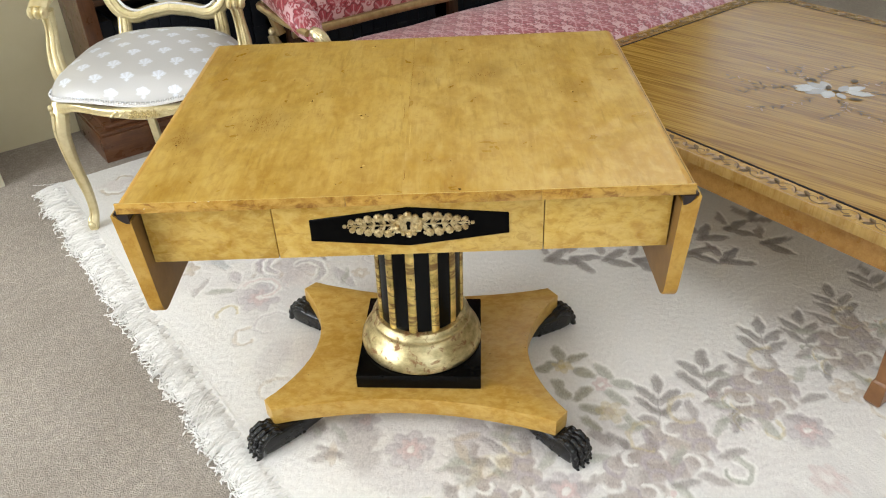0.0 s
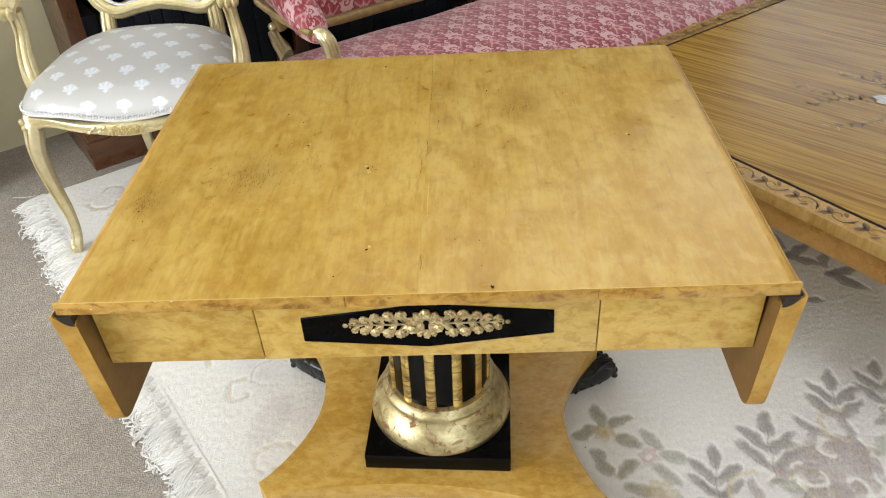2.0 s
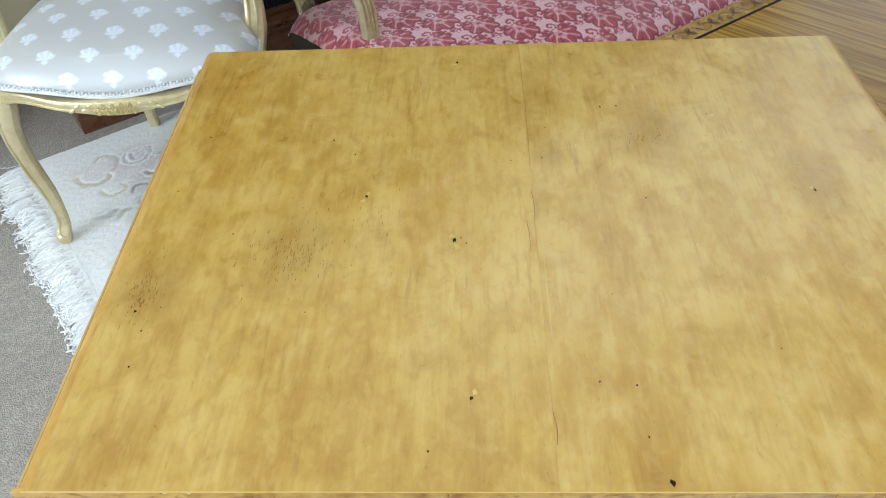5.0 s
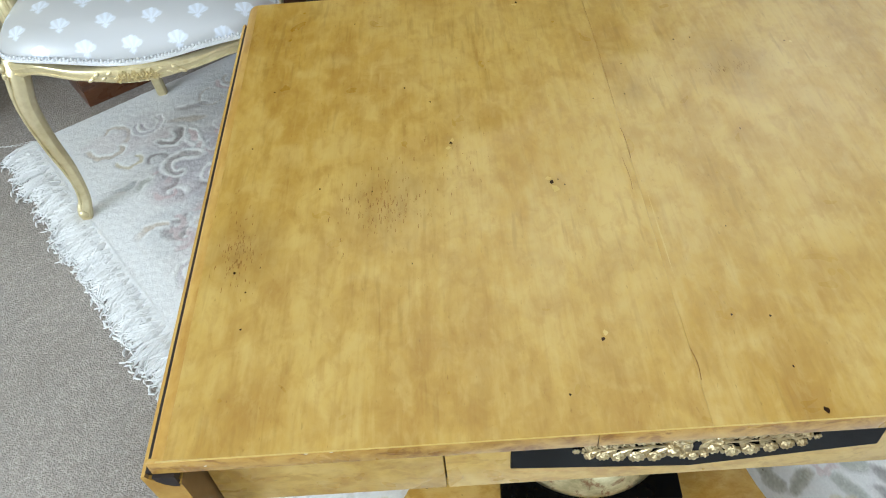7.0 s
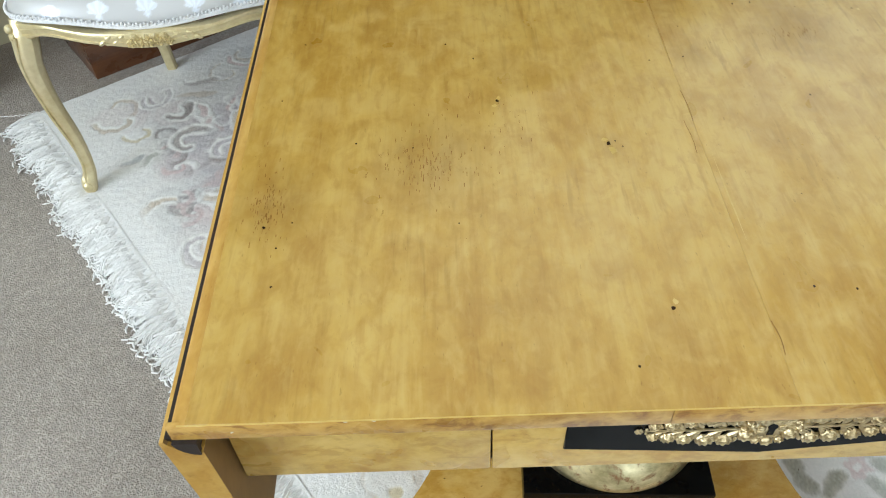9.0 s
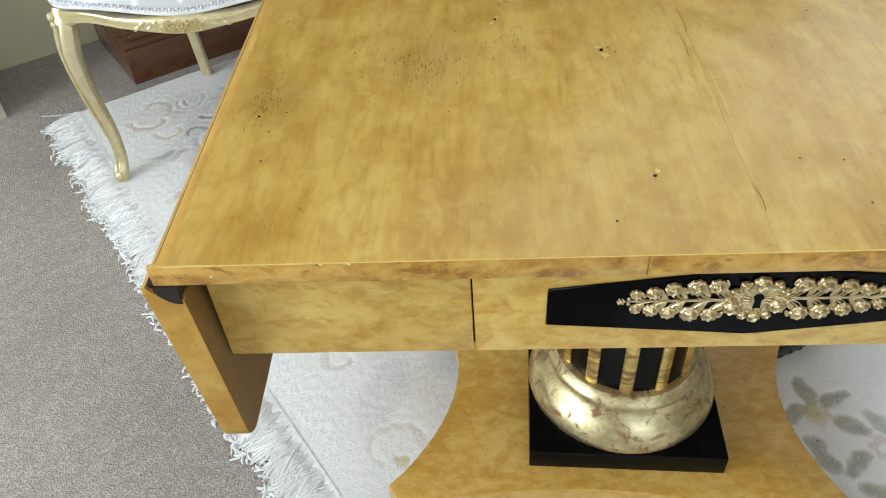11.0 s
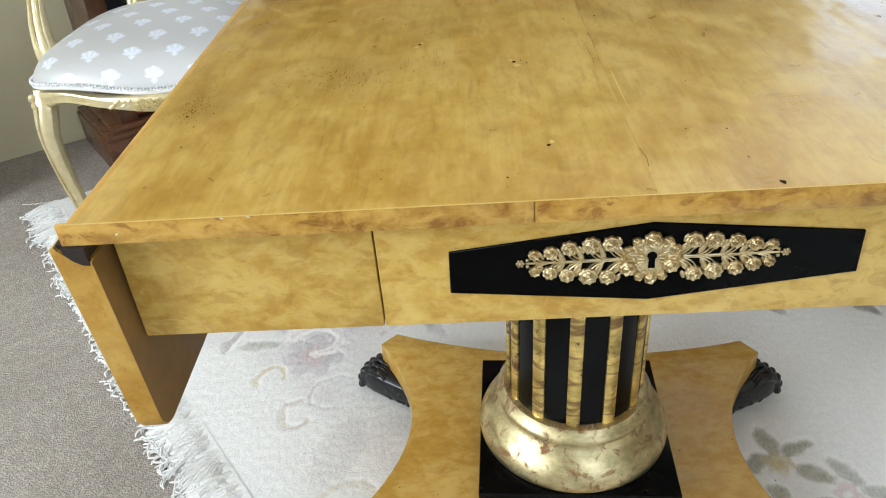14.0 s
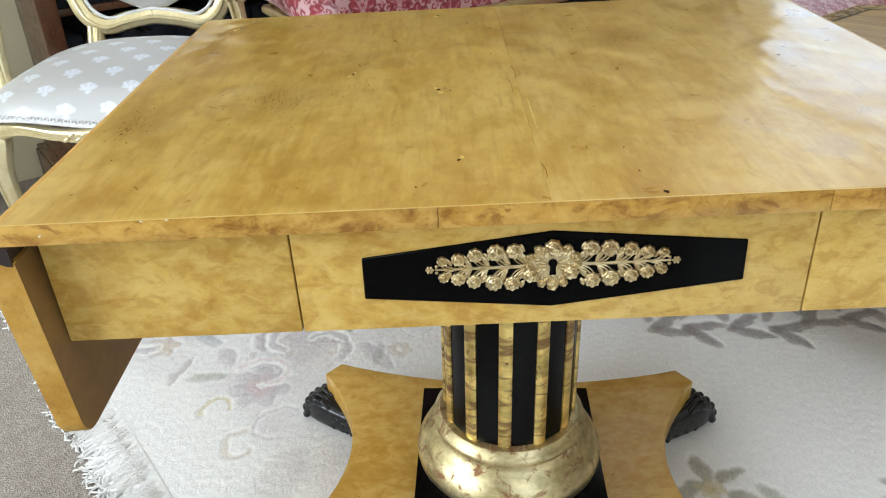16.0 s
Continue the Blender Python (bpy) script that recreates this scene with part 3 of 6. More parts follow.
    # open grain in two rubbed patches, and a hairline crack by the seam
    for cx, cy, w, h, n in ((-0.272, 0.252, 0.040, 0.034, 120), (-0.28, 0.27, 0.06, 0.09, 60), (-0.413, 0.205, 0.018, 0.05, 110), (0.145, 0.455, 0.035, 0.022, 45), (0.30, 0.36, 0.03, 0.05, 8), (-0.20, 0.30, 0.05, 0.08, 30)):
        for _ in range(n):
            x, y, l, w2 = r.gauss(cx, w * 0.5), r.gauss(cy, h * 0.5), r.uniform(0.0006, 0.0034), r.uniform(0.00010, 0.00032)
            b.faces.new([b.verts.new(p) for p in ((x - w2, y - l, ZT + 0.0003), (x + w2, y - l, ZT + 0.0003), (x + w2, y + l, ZT + 0.0003), (x - w2, y + l, ZT + 0.0003))])
    for x0, y0, y1, wide in ((-0.0055, 0.302, 0.355, 0.00030), (-0.0135, 0.252, 0.304, 0.00028), (-0.0040, 0.016, 0.048, 0.00030), (-0.005, 0.40, 0.69, 0.00016)):
        n = 9
        pts = [(x0 + 0.0011 * math.sin(4 * k / n) + 0.0004 * r.random(), y0 + (y1 - y0) * k / n) for k in range(n + 1)]
        for (xa, ya), (xb, yb) in zip(pts, pts[1:]):
            b.faces.new([b.verts.new(p) for p in ((xa - wide, ya, ZT + 0.0003), (xa + wide, ya, ZT + 0.0003), (xb + wide, yb, ZT + 0.0003), (xb - wide, yb, ZT + 0.0003))])
    part("open_grain", b, GRAIN, top, "fine brown open grain and hairline cracks", UP, 0, "stuff")
    # rubbed pale spots beside the worm holes and along the open seam
    b = bmesh.new()
    for x, y, a, c in ((-0.198, 0.355, 0.003, 0.005), (-0.092, 0.262, 0.006, 0.007), (-0.098, 0.279, 0.005, 0.003), (-0.099, 0.644, 0.005, 0.003), (-0.203, 0.342, 0.003, 0.004), (0.314, 0.352, 0.003, 0.003), (-0.074, 0.071, 0.0025, 0.004), (0.001, 0.19, 0.0009, 0.075), (0.236, 0.502, 0.002, 0.003)):
        b.faces.new([b.verts.new((x + a * r.uniform(0.4, 1.1) * math.cos(t), y + c * r.uniform(0.5, 1.1) * math.sin(t), ZT + 0.00015)) for t in np.linspace(0, 2 * math.pi, 15)[:-1]])
    part("rubbed_spots", b, RUBBED_AND_GLINT, top, "pale rubbed spots", UP, 0, "stuff")
    # chips of paint on the front edge
    for x, z in ((-0.413, 0.746), (-0.332, 0.7553), (-0.312, 0.7555)):
        part("paint_fleck", ball((x, YF - 0.0004, z), (0.0016, 0.0005, 0.0007), None, Matrix.Rotation(x * 9, 4, "Y"), 7, 5), FLECK, top, "cream paint fleck", UP)


def table_leaf(sign):
    x_out, x_in, z0, z1, y0, y1, r = 0.4688, 0.4395, 0.5290, 0.7365, -0.030, 0.682, 0.022
    hollow = [(0.4648, z1 + 0.0020), (0.4632, 0.7340), (0.4570, 0.7282), (0.4510, 0.7242), (0.4440, 0.7226), (x_in, 0.7222)]
    own = bmesh.new()
    rings = []
    ys = [(y0 + r * (1 - math.cos(a)), r * (1 - math.sin(a))) for a in np.linspace(0, math.pi / 2, 7)]
    ys += [(y1 - (y - y0), d) for y, d in reversed(ys)]
    for y, d in ys:
        prof = [(x_out, z1)] + hollow + [(x_in, z0 + d + 0.002), (x_in + 0.002, z0 + d), (x_out - 0.0075, z0 + d), (x_out - 0.0055, z0 + d + 0.002)]
        rings.append([own.verts.new((x * sign, y, z)) for x, z in prof])
    for lo, hi in zip(rings, rings[1:]):
        for i in range(len(lo)):
            own.faces.new((lo[i], lo[(i + 1) % len(lo)], hi[(i + 1) % len(lo)], hi[i]))
    own.faces.new(rings[0])
    own.faces.new(rings[-1])
    bmesh.ops.recalc_face_normals(own, faces=own.faces[:])
    # the leaves are tilted inwards to fit their outline in the camera's view
    hang = Matrix.Translation((sign * 0.455, 0, z1)) @ Matrix.Rotation(radians(sign * 2.6), 4, "Y") @ Matrix.Translation((-sign * 0.455, 0, -z1))
    own.transform(hang)
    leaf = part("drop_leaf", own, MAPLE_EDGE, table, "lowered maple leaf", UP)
    leaf.data.materials.append(LEAF_INNER_SHADE)
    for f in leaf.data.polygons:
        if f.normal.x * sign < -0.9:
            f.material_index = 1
    # dark cap and strip put the rule joint's shade into colour
    part("joint_end_shade", along_y([(sign * x, z) for x, z in ((0.4590, 0.7366), (0.4570, 0.7300), (0.4520, 0.7245), (0.4460, 0.7210), (0.4405, 0.7202), (0.4405, 0.7366))], y0 - 0.0012, y0 + 0.003, 0), JOINT_SHADE, leaf, "dark cap for the shade in the rule joint's end", UP)
    part("hinge_strip", along_y([(sign * x, z) for x, z in ((0.4646, 0.7385), (0.4630, 0.7345), (0.4505, 0.7300), (0.4440, 0.7262), (0.4405, 0.7255), (0.4405, 0.7367), (0.4598, 0.7367), (0.4598, 0.7385))], y0 + 0.0032, y1 - 0.01, 0), JOINT_SHADE, leaf, "dark strip for the shade in the rule joint", UP)



def table_apron():
    frieze = part("apron_frame", box(-0.4335, 0.4335, 0.012, 0.66, 0.6235, 0.7368, 0.004), MAPLE_X, table, "maple frieze", UP)
    for x0, x1, nm in ((-0.4335, -0.2256, "apron_panel"), (-0.2244, 0.2244, "drawer_front"), (0.2256, 0.4335, "apron_panel")):
        front = part(nm, box(x0, x1, 0.0, 0.0125, 0.622, 0.7366, 0.0015 if nm == "drawer_front" else 0.0022), MAPLE_X, frieze, "", UP)
        if nm == "drawer_front":
            drawer = front
    # dark strip stands for the shade in the gaps beside the drawer
    part("drawer_gap_shade", box(-0.2256, 0.2256, 0.010, 0.0122, 0.6225, 0.736), JOINT_SHADE, frieze, "dark strip for the shade round the drawer", UP)
    hexa = [(-0.1655, 0.656), (0.0, 0.6405), (0.1675, 0.660), (0.1665, 0.7000), (0.0, 0.7165), (-0.1645, 0.6975)]
    b = prism([(x, z) for x, z in hexa], -0.0, 0.0022, 0.0008, 1)
    b.transform(Matrix.Rotation(radians(90), 4, "X"))
    plaque = part("drawer_plaque", b, LACQUER, drawer, "black lacquered hexagonal plaque", UP)
    return plaque


def table_mount(plaque):
    """Pierced flower mount: a wreath round the keyhole and a spray to each side."""
    Y, ZC = -0.0024, 0.684
    b = bmesh.new()
    r = random.Random(9)
    # the middle: a solid lobed shield set with flowers and leaves
    lobes = [((0.0222 + 0.0016 * math.cos(9 * a)) * math.cos(a), (0.0196 + 0.0016 * math.cos(9 * a)) * math.sin(a)) for a in np.linspace(0, 2 * math.pi, 73)[:-1]]
    own = prism(lobes, 0.0, 0.0024, 0.0007, 1)
    own.transform(Matrix.Translation((0, Y + 0.0004, ZC)) @ Matrix.Rotation(radians(90), 4, "X"))
    join(b, own)
    YS = Y - 0.0018
    for x, z, q, h in ((0.0, 0.0185, 0.0074, 0.0040), (-0.0190, -0.0085, 0.0070, 0.0038), (0.0160, -0.0070, 0.0068, 0.0038)):
        rosette((x, YS, ZC + z), q, h, 7, b)
        rosette((x, YS - 0.0024, ZC + z), q * 0.5, 0.0020, 5, b)
    for x, z, q in ((-0.0125, 0.0165, 0.0042), (0.0125, 0.0165, 0.0044), (-0.0190, 0.0090, 0.0040), (0.0195, 0.0085, 0.0042), (-0.0095, -0.0175, 0.0040), (0.0, -0.0200, 0.0052), (0.0095, -0.0175, 0.0040), (0.0215, 0.0, 0.0036), (-0.0225, 0.0005, 0.0036)):
        rosette((x, YS + 0.0006, ZC + z), q, 0.0032, 5, b)
    for i in range(34):
        a = 2 * math.pi * i / 34 + 0.1
        k = r.uniform(0.62, 1.0)
        ball((0.0205 * k * math.cos(a), YS, ZC + 0.0180 * k * math.sin(a)), (0.0034, 0.0013, 0.0014), b, Matrix.Rotation(-a + r.uniform(-0.7, 0.7), 4, "Y"), 7, 5)
    for s in (-1, 1):
        for dz in (-0.0032, 0.0, 0.0032):
            ball((s * 0.0085, YS - 0.0004, ZC + dz), (0.0040, 0.0014, 0.0013), b, Matrix.Rotation(-s * dz * 90, 4, "Y"), 8, 5)
    for s in (-1, 1):
        # stem and fern-like branches, each ending in a double flower
        sweep([(s * 0.02, Y - 0.001, ZC, 0.0017, 0.0013), (s * 0.06, Y - 0.0012, ZC, 0.0014, 0.0012), (s * 0.102, Y - 0.001, ZC, 0.0010, 0.001)], 6, 4, (0, 1, 0), 2, b)
        for e, row in ((1, ((0.0328, 0.0153, 0.0062), (0.0488, 0.0146, 0.0066), (0.0666, 0.0130, 0.0057), (0.0814, 0.0094, 0.0052), (0.0951, 0.0082, 0.0041))), (-1, ((0.0350, 0.0166, 0.0060), (0.0508, 0.0152, 0.0066), (0.0682, 0.0132, 0.0056), (0.0820, 0.0100, 0.0054), (0.0945, 0.0080, 0.0041)))):
            for k, (x1, z1, q) in enumerate(row):
                x0 = x1 - 0.017 + 0.0012 * k
                xx, zz = s * x1, e * z1
                for dx, wide in ((0.0, 0.0010), (0.0045, 0.0007)):
                    sweep([(s * (x0 + dx), Y - 0.001, ZC, wide, 0.001), (s * (x0 * 0.5 + x1 * 0.5 + dx), Y - 0.0015, ZC + zz * 0.22, wide, 0.0011), (s * (x0 * 0.12 + x1 * 0.88 + dx * 0.7), Y - 0.0014, ZC + zz * 0.6, wide * 0.9, 0.001), (xx + s * dx * 0.5, Y - 0.001, ZC + zz * 0.95, wide * 0.8, 0.0009)], 5, 4, (0, 1, 0), 2, b)
                rosette((xx, Y - 0.0006, ZC + zz), q * 1.22, 0.0034, 9 if k % 2 else 8, b)
                rosette((xx, Y - 0.0028, ZC + zz), q * 0.55, 0.0020, 5, b)
                if k < 4:
                    # a pointed leaf in each fork
                    m = Matrix.Rotation(-s * e * radians(58), 4, "Y")
                    ball((s * (x1 - 0.0085), Y - 0.001, ZC + zz * 0.52), (0.0062, 0.0013, 0.0024), b, m, 8, 5)
                    ball((s * (x1 + 0.0082), Y - 0.001, ZC + zz * 0.74), (0.0046, 0.0012, 0.0018), b, m, 7, 5)
            ball((s * 0.0262, Y - 0.001, ZC + e * 0.0178), (0.0042, 0.0013, 0.0020), b, Matrix.Rotation(-s * e * radians(70), 4, "Y"), 8, 5)
            ball((s * 0.0275, Y - 0.001, ZC + e * 0.0085), (0.0036, 0.0013, 0.0022), b, Matrix.Rotation(-s * e * radians(40), 4, "Y"), 8, 5)
        for i in range(6):
            a = 2 * math.pi * i / 6
            ball((s * 0.1065 + 0.0026 * math.cos(a), Y - 0.0012, ZC + 0.0026 * math.sin(a)), (0.0014, 0.0012, 0.0014), b, None, 6, 5)
        ball((s * 0.1065, Y - 0.0014, ZC), (0.0017, 0.0018, 0.0017), b, None, 7, 5)
        for dz in (0.0030, -0.0030):
            ball((s * 0.1005, Y - 0.0012, ZC + dz), (0.0017, 0.0013, 0.0017), b, None, 7, 5)
    mount = part("keyhole_mount", b, ORMOLU, plaque, "pierced gilt bronze flower mount", UP, 60)
    return mount


def table_keyhole(plaque):
    ring = [(0.0040 * math.cos(a), 0.0032 + 0.0040 * math.sin(a)) for a in np.linspace(-0.9, math.pi + 0.9, 11)]
    b = prism(ring + [(-0.0028, -0.0085), (0.0028, -0.0085)], 0, 0.0012)
    b.transform(Matrix.Translation((0, -0.0040, 0.6835)) @ Matrix.Rotation(radians(90), 4, "X"))
    part("keyhole", b, LACQUER, plaque, "dark keyhole", UP)
    b = prism([(0.0108 * math.cos(a), 0.0122 * math.sin(a)) for a in np.linspace(0, 2 * math.pi, 17)[:-1]], 0, 0.0040, 0.0006)
    b.transform(Matrix.Translation((0, -0.0002, 0.6835)) @ Matrix.Rotation(radians(90), 4, "X"))
    part("keyhole_plate", b, ORMOLU, plaque, "gilt bronze keyhole plate", UP)


table_top()
for sgn in (-1, 1):
    table_leaf(sgn)
hex_plaque = table_apron()
table_mount(hex_plaque)
table_keyhole(hex_plaque)

CX, CY = -0.004, 0.336


def pedestal():
    cm = T0 @ Matrix.Translation((CX, CY, 0))
    shaft = part("column", lathe([(0.0965, 0.236), (0.0965, 0.623)], 64), EBONY, table, "black column with gilt reeds", cm)
    n = 12
    for i in range(n):
        a = 2 * math.pi * i / n + radians(-98)
        b = bmesh.new()
        prof = [(-0.0092, -0.003), (-0.0092, 0.0020), (-0.0060, 0.0042), (0, 0.0050), (0.0060, 0.0042), (0.0092, 0.0020), (0.0092, -0.003)]
        rows = []
        for z, k in ((0.238, 1), (0.42, 1), (0.6225, 1)):
            rows.append([b.verts.new((0.0962 + h * k, w, z)) for w, h in prof])
        for lo, hi in zip(rows, rows[1:]):
            for j in range(len(prof) - 1):
                b.faces.new((lo[j], lo[j + 1], hi[j + 1], hi[j]))
        b.faces.new(rows[0])
        b.faces.new(rows[-1])
        bmesh.ops.recalc_face_normals(b, faces=b.faces[:])
        part("gilt_reed", b, GILT_REED, shaft, "", cm @ Matrix.Rotation(a, 4, "Z"))
    prof = [(0.120, 0.1495), (0.138, 0.150), (0.1425, 0.1535), (0.1435, 0.159), (0.1425, 0.166), (0.1395, 0.174), (0.1345, 0.183), (0.1275, 0.192), (0.1200, 0.200), (0.1145, 0.2065), (0.1120, 0.2120),
            (0.1120, 0.2155), (0.1150, 0.2175), (0.1162, 0.2215), (0.1150, 0.2260), (0.1115, 0.2290), (0.1085, 0.2330), (0.1060, 0.2385), (0.1000, 0.2410), (0.090, 0.2412)]
    part("column_base", lathe(prof, 72), GILT, table, "gilded moulded base of the column", cm)
    part("plinth", box(-0.1425, 0.1425, -0.1425, 0.1425, 0.111, 0.1497, 0.0022), EBONY, table, "square black plinth", T0 @ Matrix.Translation((CX, CY, 0)) @ Matrix.Rotation(radians(-2.3), 4, "Z"))
    # four-cornered platform with hollowed sides
    hx, hy, c, sx, sy = 0.336, 0.227, 0.020, 0.084, 0.050
    tips = [(-hx + c, -hy - 0.012), (hx - c, -hy - 0.012), (hx + 0.006, -hy + c), (hx + 0.006, hy - c), (hx - c, hy + 0.012), (-hx + c, hy + 0.012), (-hx - 0.006, hy - c), (-hx - 0.006, -hy + c)]
    out = []

    def hollow(p, q, depth, n=18):
        p, q = np.array(p), np.array(q)
        d = (q - p) / np.linalg.norm(q - p)
        nrm = np.array((-d[1], d[0]))
        for k in range(n + 1):
            t = k / n
            out.append(tuple(p + (q - p) * t + nrm * depth * math.sin(math.pi * t) ** 0.85))

    for i in range(0, 8, 2):
        hollow(tips[i], tips[i + 1], sy if i in (0, 4) else sx)
    bm_ = T0 @ Matrix.Translation((-0.005, 0.3475, 0)) @ Matrix.Rotation(radians(-4.2), 4, "Z")
    part("platform", prism(out, 0.0655, 0.111, 0.0015), MAPLE_BASE, table, "maple platform with concave sides", bm_)
    b = bmesh.new()
    r = random.Random(6)
    for _ in range(16):
        x, y, s = r.choice((-1, 1)) * r.uniform(0.16, 0.30), r.uniform(-0.19, 0.19), r.uniform(0.0007, 0.0015)
        b.faces.new([b.verts.new((x + s * r.uniform(0.6, 1.6) * math.cos(a), y + s * r.uniform(0.5, 1.2) * math.sin(a), 0.1113)) for a in np.linspace(0, 2 * math.pi, 8)[:-1]])
    part("platform_worm_holes", b, HOLE, table, "small dark worm holes", bm_, 0, "stuff")


def paw():
    """Lion's paw that reaches along +x; its ankle is under the platform."""
    b = bmesh.new()
    r = random.Random(2)
    sweep([(-0.14, 0, 0.034, 0.022, 0.019), (-0.06, 0, 0.028, 0.029, 0.025), (0.0, 0, 0.028, 0.033, 0.0275), (0.034, 0, 0.031, 0.035, 0.030), (0.055, 0, 0.028, 0.033, 0.027)], 20, 5, (0, 0, 1), 4.0, b)
    for k, y in enumerate((-0.0265, -0.009, 0.009, 0.0265)):
        f = 0.005 if k in (1, 2) else 0.0
        sweep([(0.014, y * 0.85, 0.054, 0.0085, 0.008), (0.036 + f, y, 0.057, 0.0098, 0.0092), (0.056 + f, y * 1.03, 0.046, 0.0098, 0.0098), (0.066 + f, y * 1.05, 0.028, 0.0094, 0.0092), (0.070 + f, y * 1.05, 0.010, 0.0085, 0.0085)], 10, 4, (0, 1, 0), 2, b)
        for dx, dz, q in ((0.034, 0.060, 0.0088), (0.058, 0.049, 0.0104), (0.069, 0.030, 0.0102), (0.072, 0.011, 0.0092)):
            ball((dx + f, y * 1.05, dz), (q, q * 0.98, q * 0.92), b, None, 12, 8)
        ball((0.078 + f, y * 1.05, 0.004), (0.007, 0.0042, 0.0045), b, None, 8, 5)
    # carved locks of hair on the flanks and over the ankle
    for e in (-1, 1):
        for i in range(22):
            x, z = r.uniform(-0.07, 0.022), r.uniform(0.010, 0.044)
            ball((x, e * (0.0305 + 0.05 * min(x, 0)), z), (r.uniform(0.004, 0.010), 0.0035, r.uniform(0.003, 0.0045)), b, Matrix.Rotation(r.uniform(-0.9, 0.3), 4, "Y"), 8, 5)
    for i in range(8):
        sweep([(-0.004, -0.027 + 0.0077 * i, 0.050, 0.004, 0.004), (0.010, -0.027 + 0.0077 * i, 0.060 + 0.002 * (i % 2), 0.0048, 0.005), (0.026, -0.025 + 0.0072 * i, 0.060, 0.004, 0.004)], 8, 4, (0, 1, 0), 2, b)
    return b


pedestal()
for px, py, ang in ((-0.335, 0.131, 218), (0.311, 0.095, -46), (0.336, 0.516, 30), (-0.315, 0.556, 145)):
    part("paw_foot", paw(), PAWBLACK, table, "black carved lion paw foot", T0 @ Matrix.Translation((px, py, RUG)) @ Matrix.Rotation(radians(ang), 4, "Z") @ Matrix.Diagonal((0.80, 0.82, 0.96, 1)), 50)


# ---- the rug ----
RU0, RU1, RV0, RV1 = -0.244, 2.55, -1.6, 1.925


class Painter:
    """Lays soft-edged woven shapes on a sheet of colours."""

    def __init__(self, us, vs, base):
        self.us, self.vs = us, vs
        U, V = np.meshgrid(us, vs, indexing="ij")
        self.wu, self.wv = U + 0.0045 * lumps(U, V, 0.05, 3) + 0.0008 * lumps(U, V, 0.018, 5), V + 0.0045 * lumps(U, V, 0.05, 4) + 0.0008 * lumps(U, V, 0.018, 6)
        self.c = np.ones(U.shape + (3,)) * np.array(base)
        self.h = np.zeros(U.shape)

    def blob(self, u, v, a, b, ang, colour, alpha=0.8, soft=0.25, lift=0.0):
        """An oval with half axes a, b."""
        r, soft = max(a, b) * 1.3, soft * 0.42
        i0, i1 = np.searchsorted(self.us, (u - r, u + r))
        j0, j1 = np.searchsorted(self.vs, (v - r, v + r))
        if i1 <= i0 or j1 <= j0:
            return
        du, dv = self.wu[i0:i1, j0:j1] - u, self.wv[i0:i1, j0:j1] - v
        c, s = math.cos(ang), math.sin(ang)
        d = np.sqrt(((du * c + dv * s) / a) ** 2 + ((dv * c - du * s) / b) ** 2)
        k = np.clip((1 + soft - d) / (2 * soft), 0, 1)
        k = k * k * (3 - 2 * k) * alpha
        self.c[i0:i1, j0:j1] += (np.array(colour) - self.c[i0:i1, j0:j1]) * k[..., None]
        self.h[i0:i1, j0:j1] += lift * k

    def leaf(self, u, v, length, width, ang, colour, alpha=0.8):
        for k in range(11):
            t = k / 10
            w = width * math.sin(math.pi * (0.14 + 0.74 * t)) ** 0.6
            self.blob(u + math.cos(ang) * length * t, v + math.sin(ang) * length * t, length * 0.15, w, ang, colour, alpha * 0.55, 0.3)

    def curl(self, u, v, r, ang, sweep_, width, colour, alpha=0.5):
        for k in range(26):
            t = k / 25
            q = r * (1 - 0.6 * t)
            a = ang + sweep_ * t
            self.blob(u + q * math.cos(a), v + q * math.sin(a), width * (1 - 0.4 * t), width * (1 - 0.4 * t), 0, colour, alpha * 0.6, 0.4)

    def flower(self, u, v, r, outer, inner, alpha=0.6, n=6):
        for k in range(n):
            a = 2 * math.pi * k / n + u * 40
            self.blob(u + 0.6 * r * math.cos(a), v + 0.6 * r * math.sin(a), 0.52 * r, 0.36 * r, a, outer, alpha, 0.35)
        self.blob(u, v, 0.36 * r, 0.36 * r, 0, inner, min(1, alpha + 0.25), 0.3)

    def sprig(self, u, v, size, ang, colour, alpha=0.8):
        """A stem with two pairs of leaves and a tip."""
        c, s = math.cos(ang), math.sin(ang)
        for t, l in ((0.10, 0.44), (0.38, 0.40)):
            for e in (-1, 1):
                a = ang + e * 0.88
                self.leaf(u + c * size * t + math.cos(a) * size * 0.05, v + s * size * t + math.sin(a) * size * 0.05, size * l, size * 0.088, a - e * 0.12, colour, alpha)
        self.leaf(u + c * size * 0.66, v + s * size * 0.66, size * 0.34, size * 0.105, ang, colour, alpha)
        self.leaf(u - c * size * 0.04, v - s * size * 0.04, size * 0.75, size * 0.012, ang, colour, alpha * 0.5)


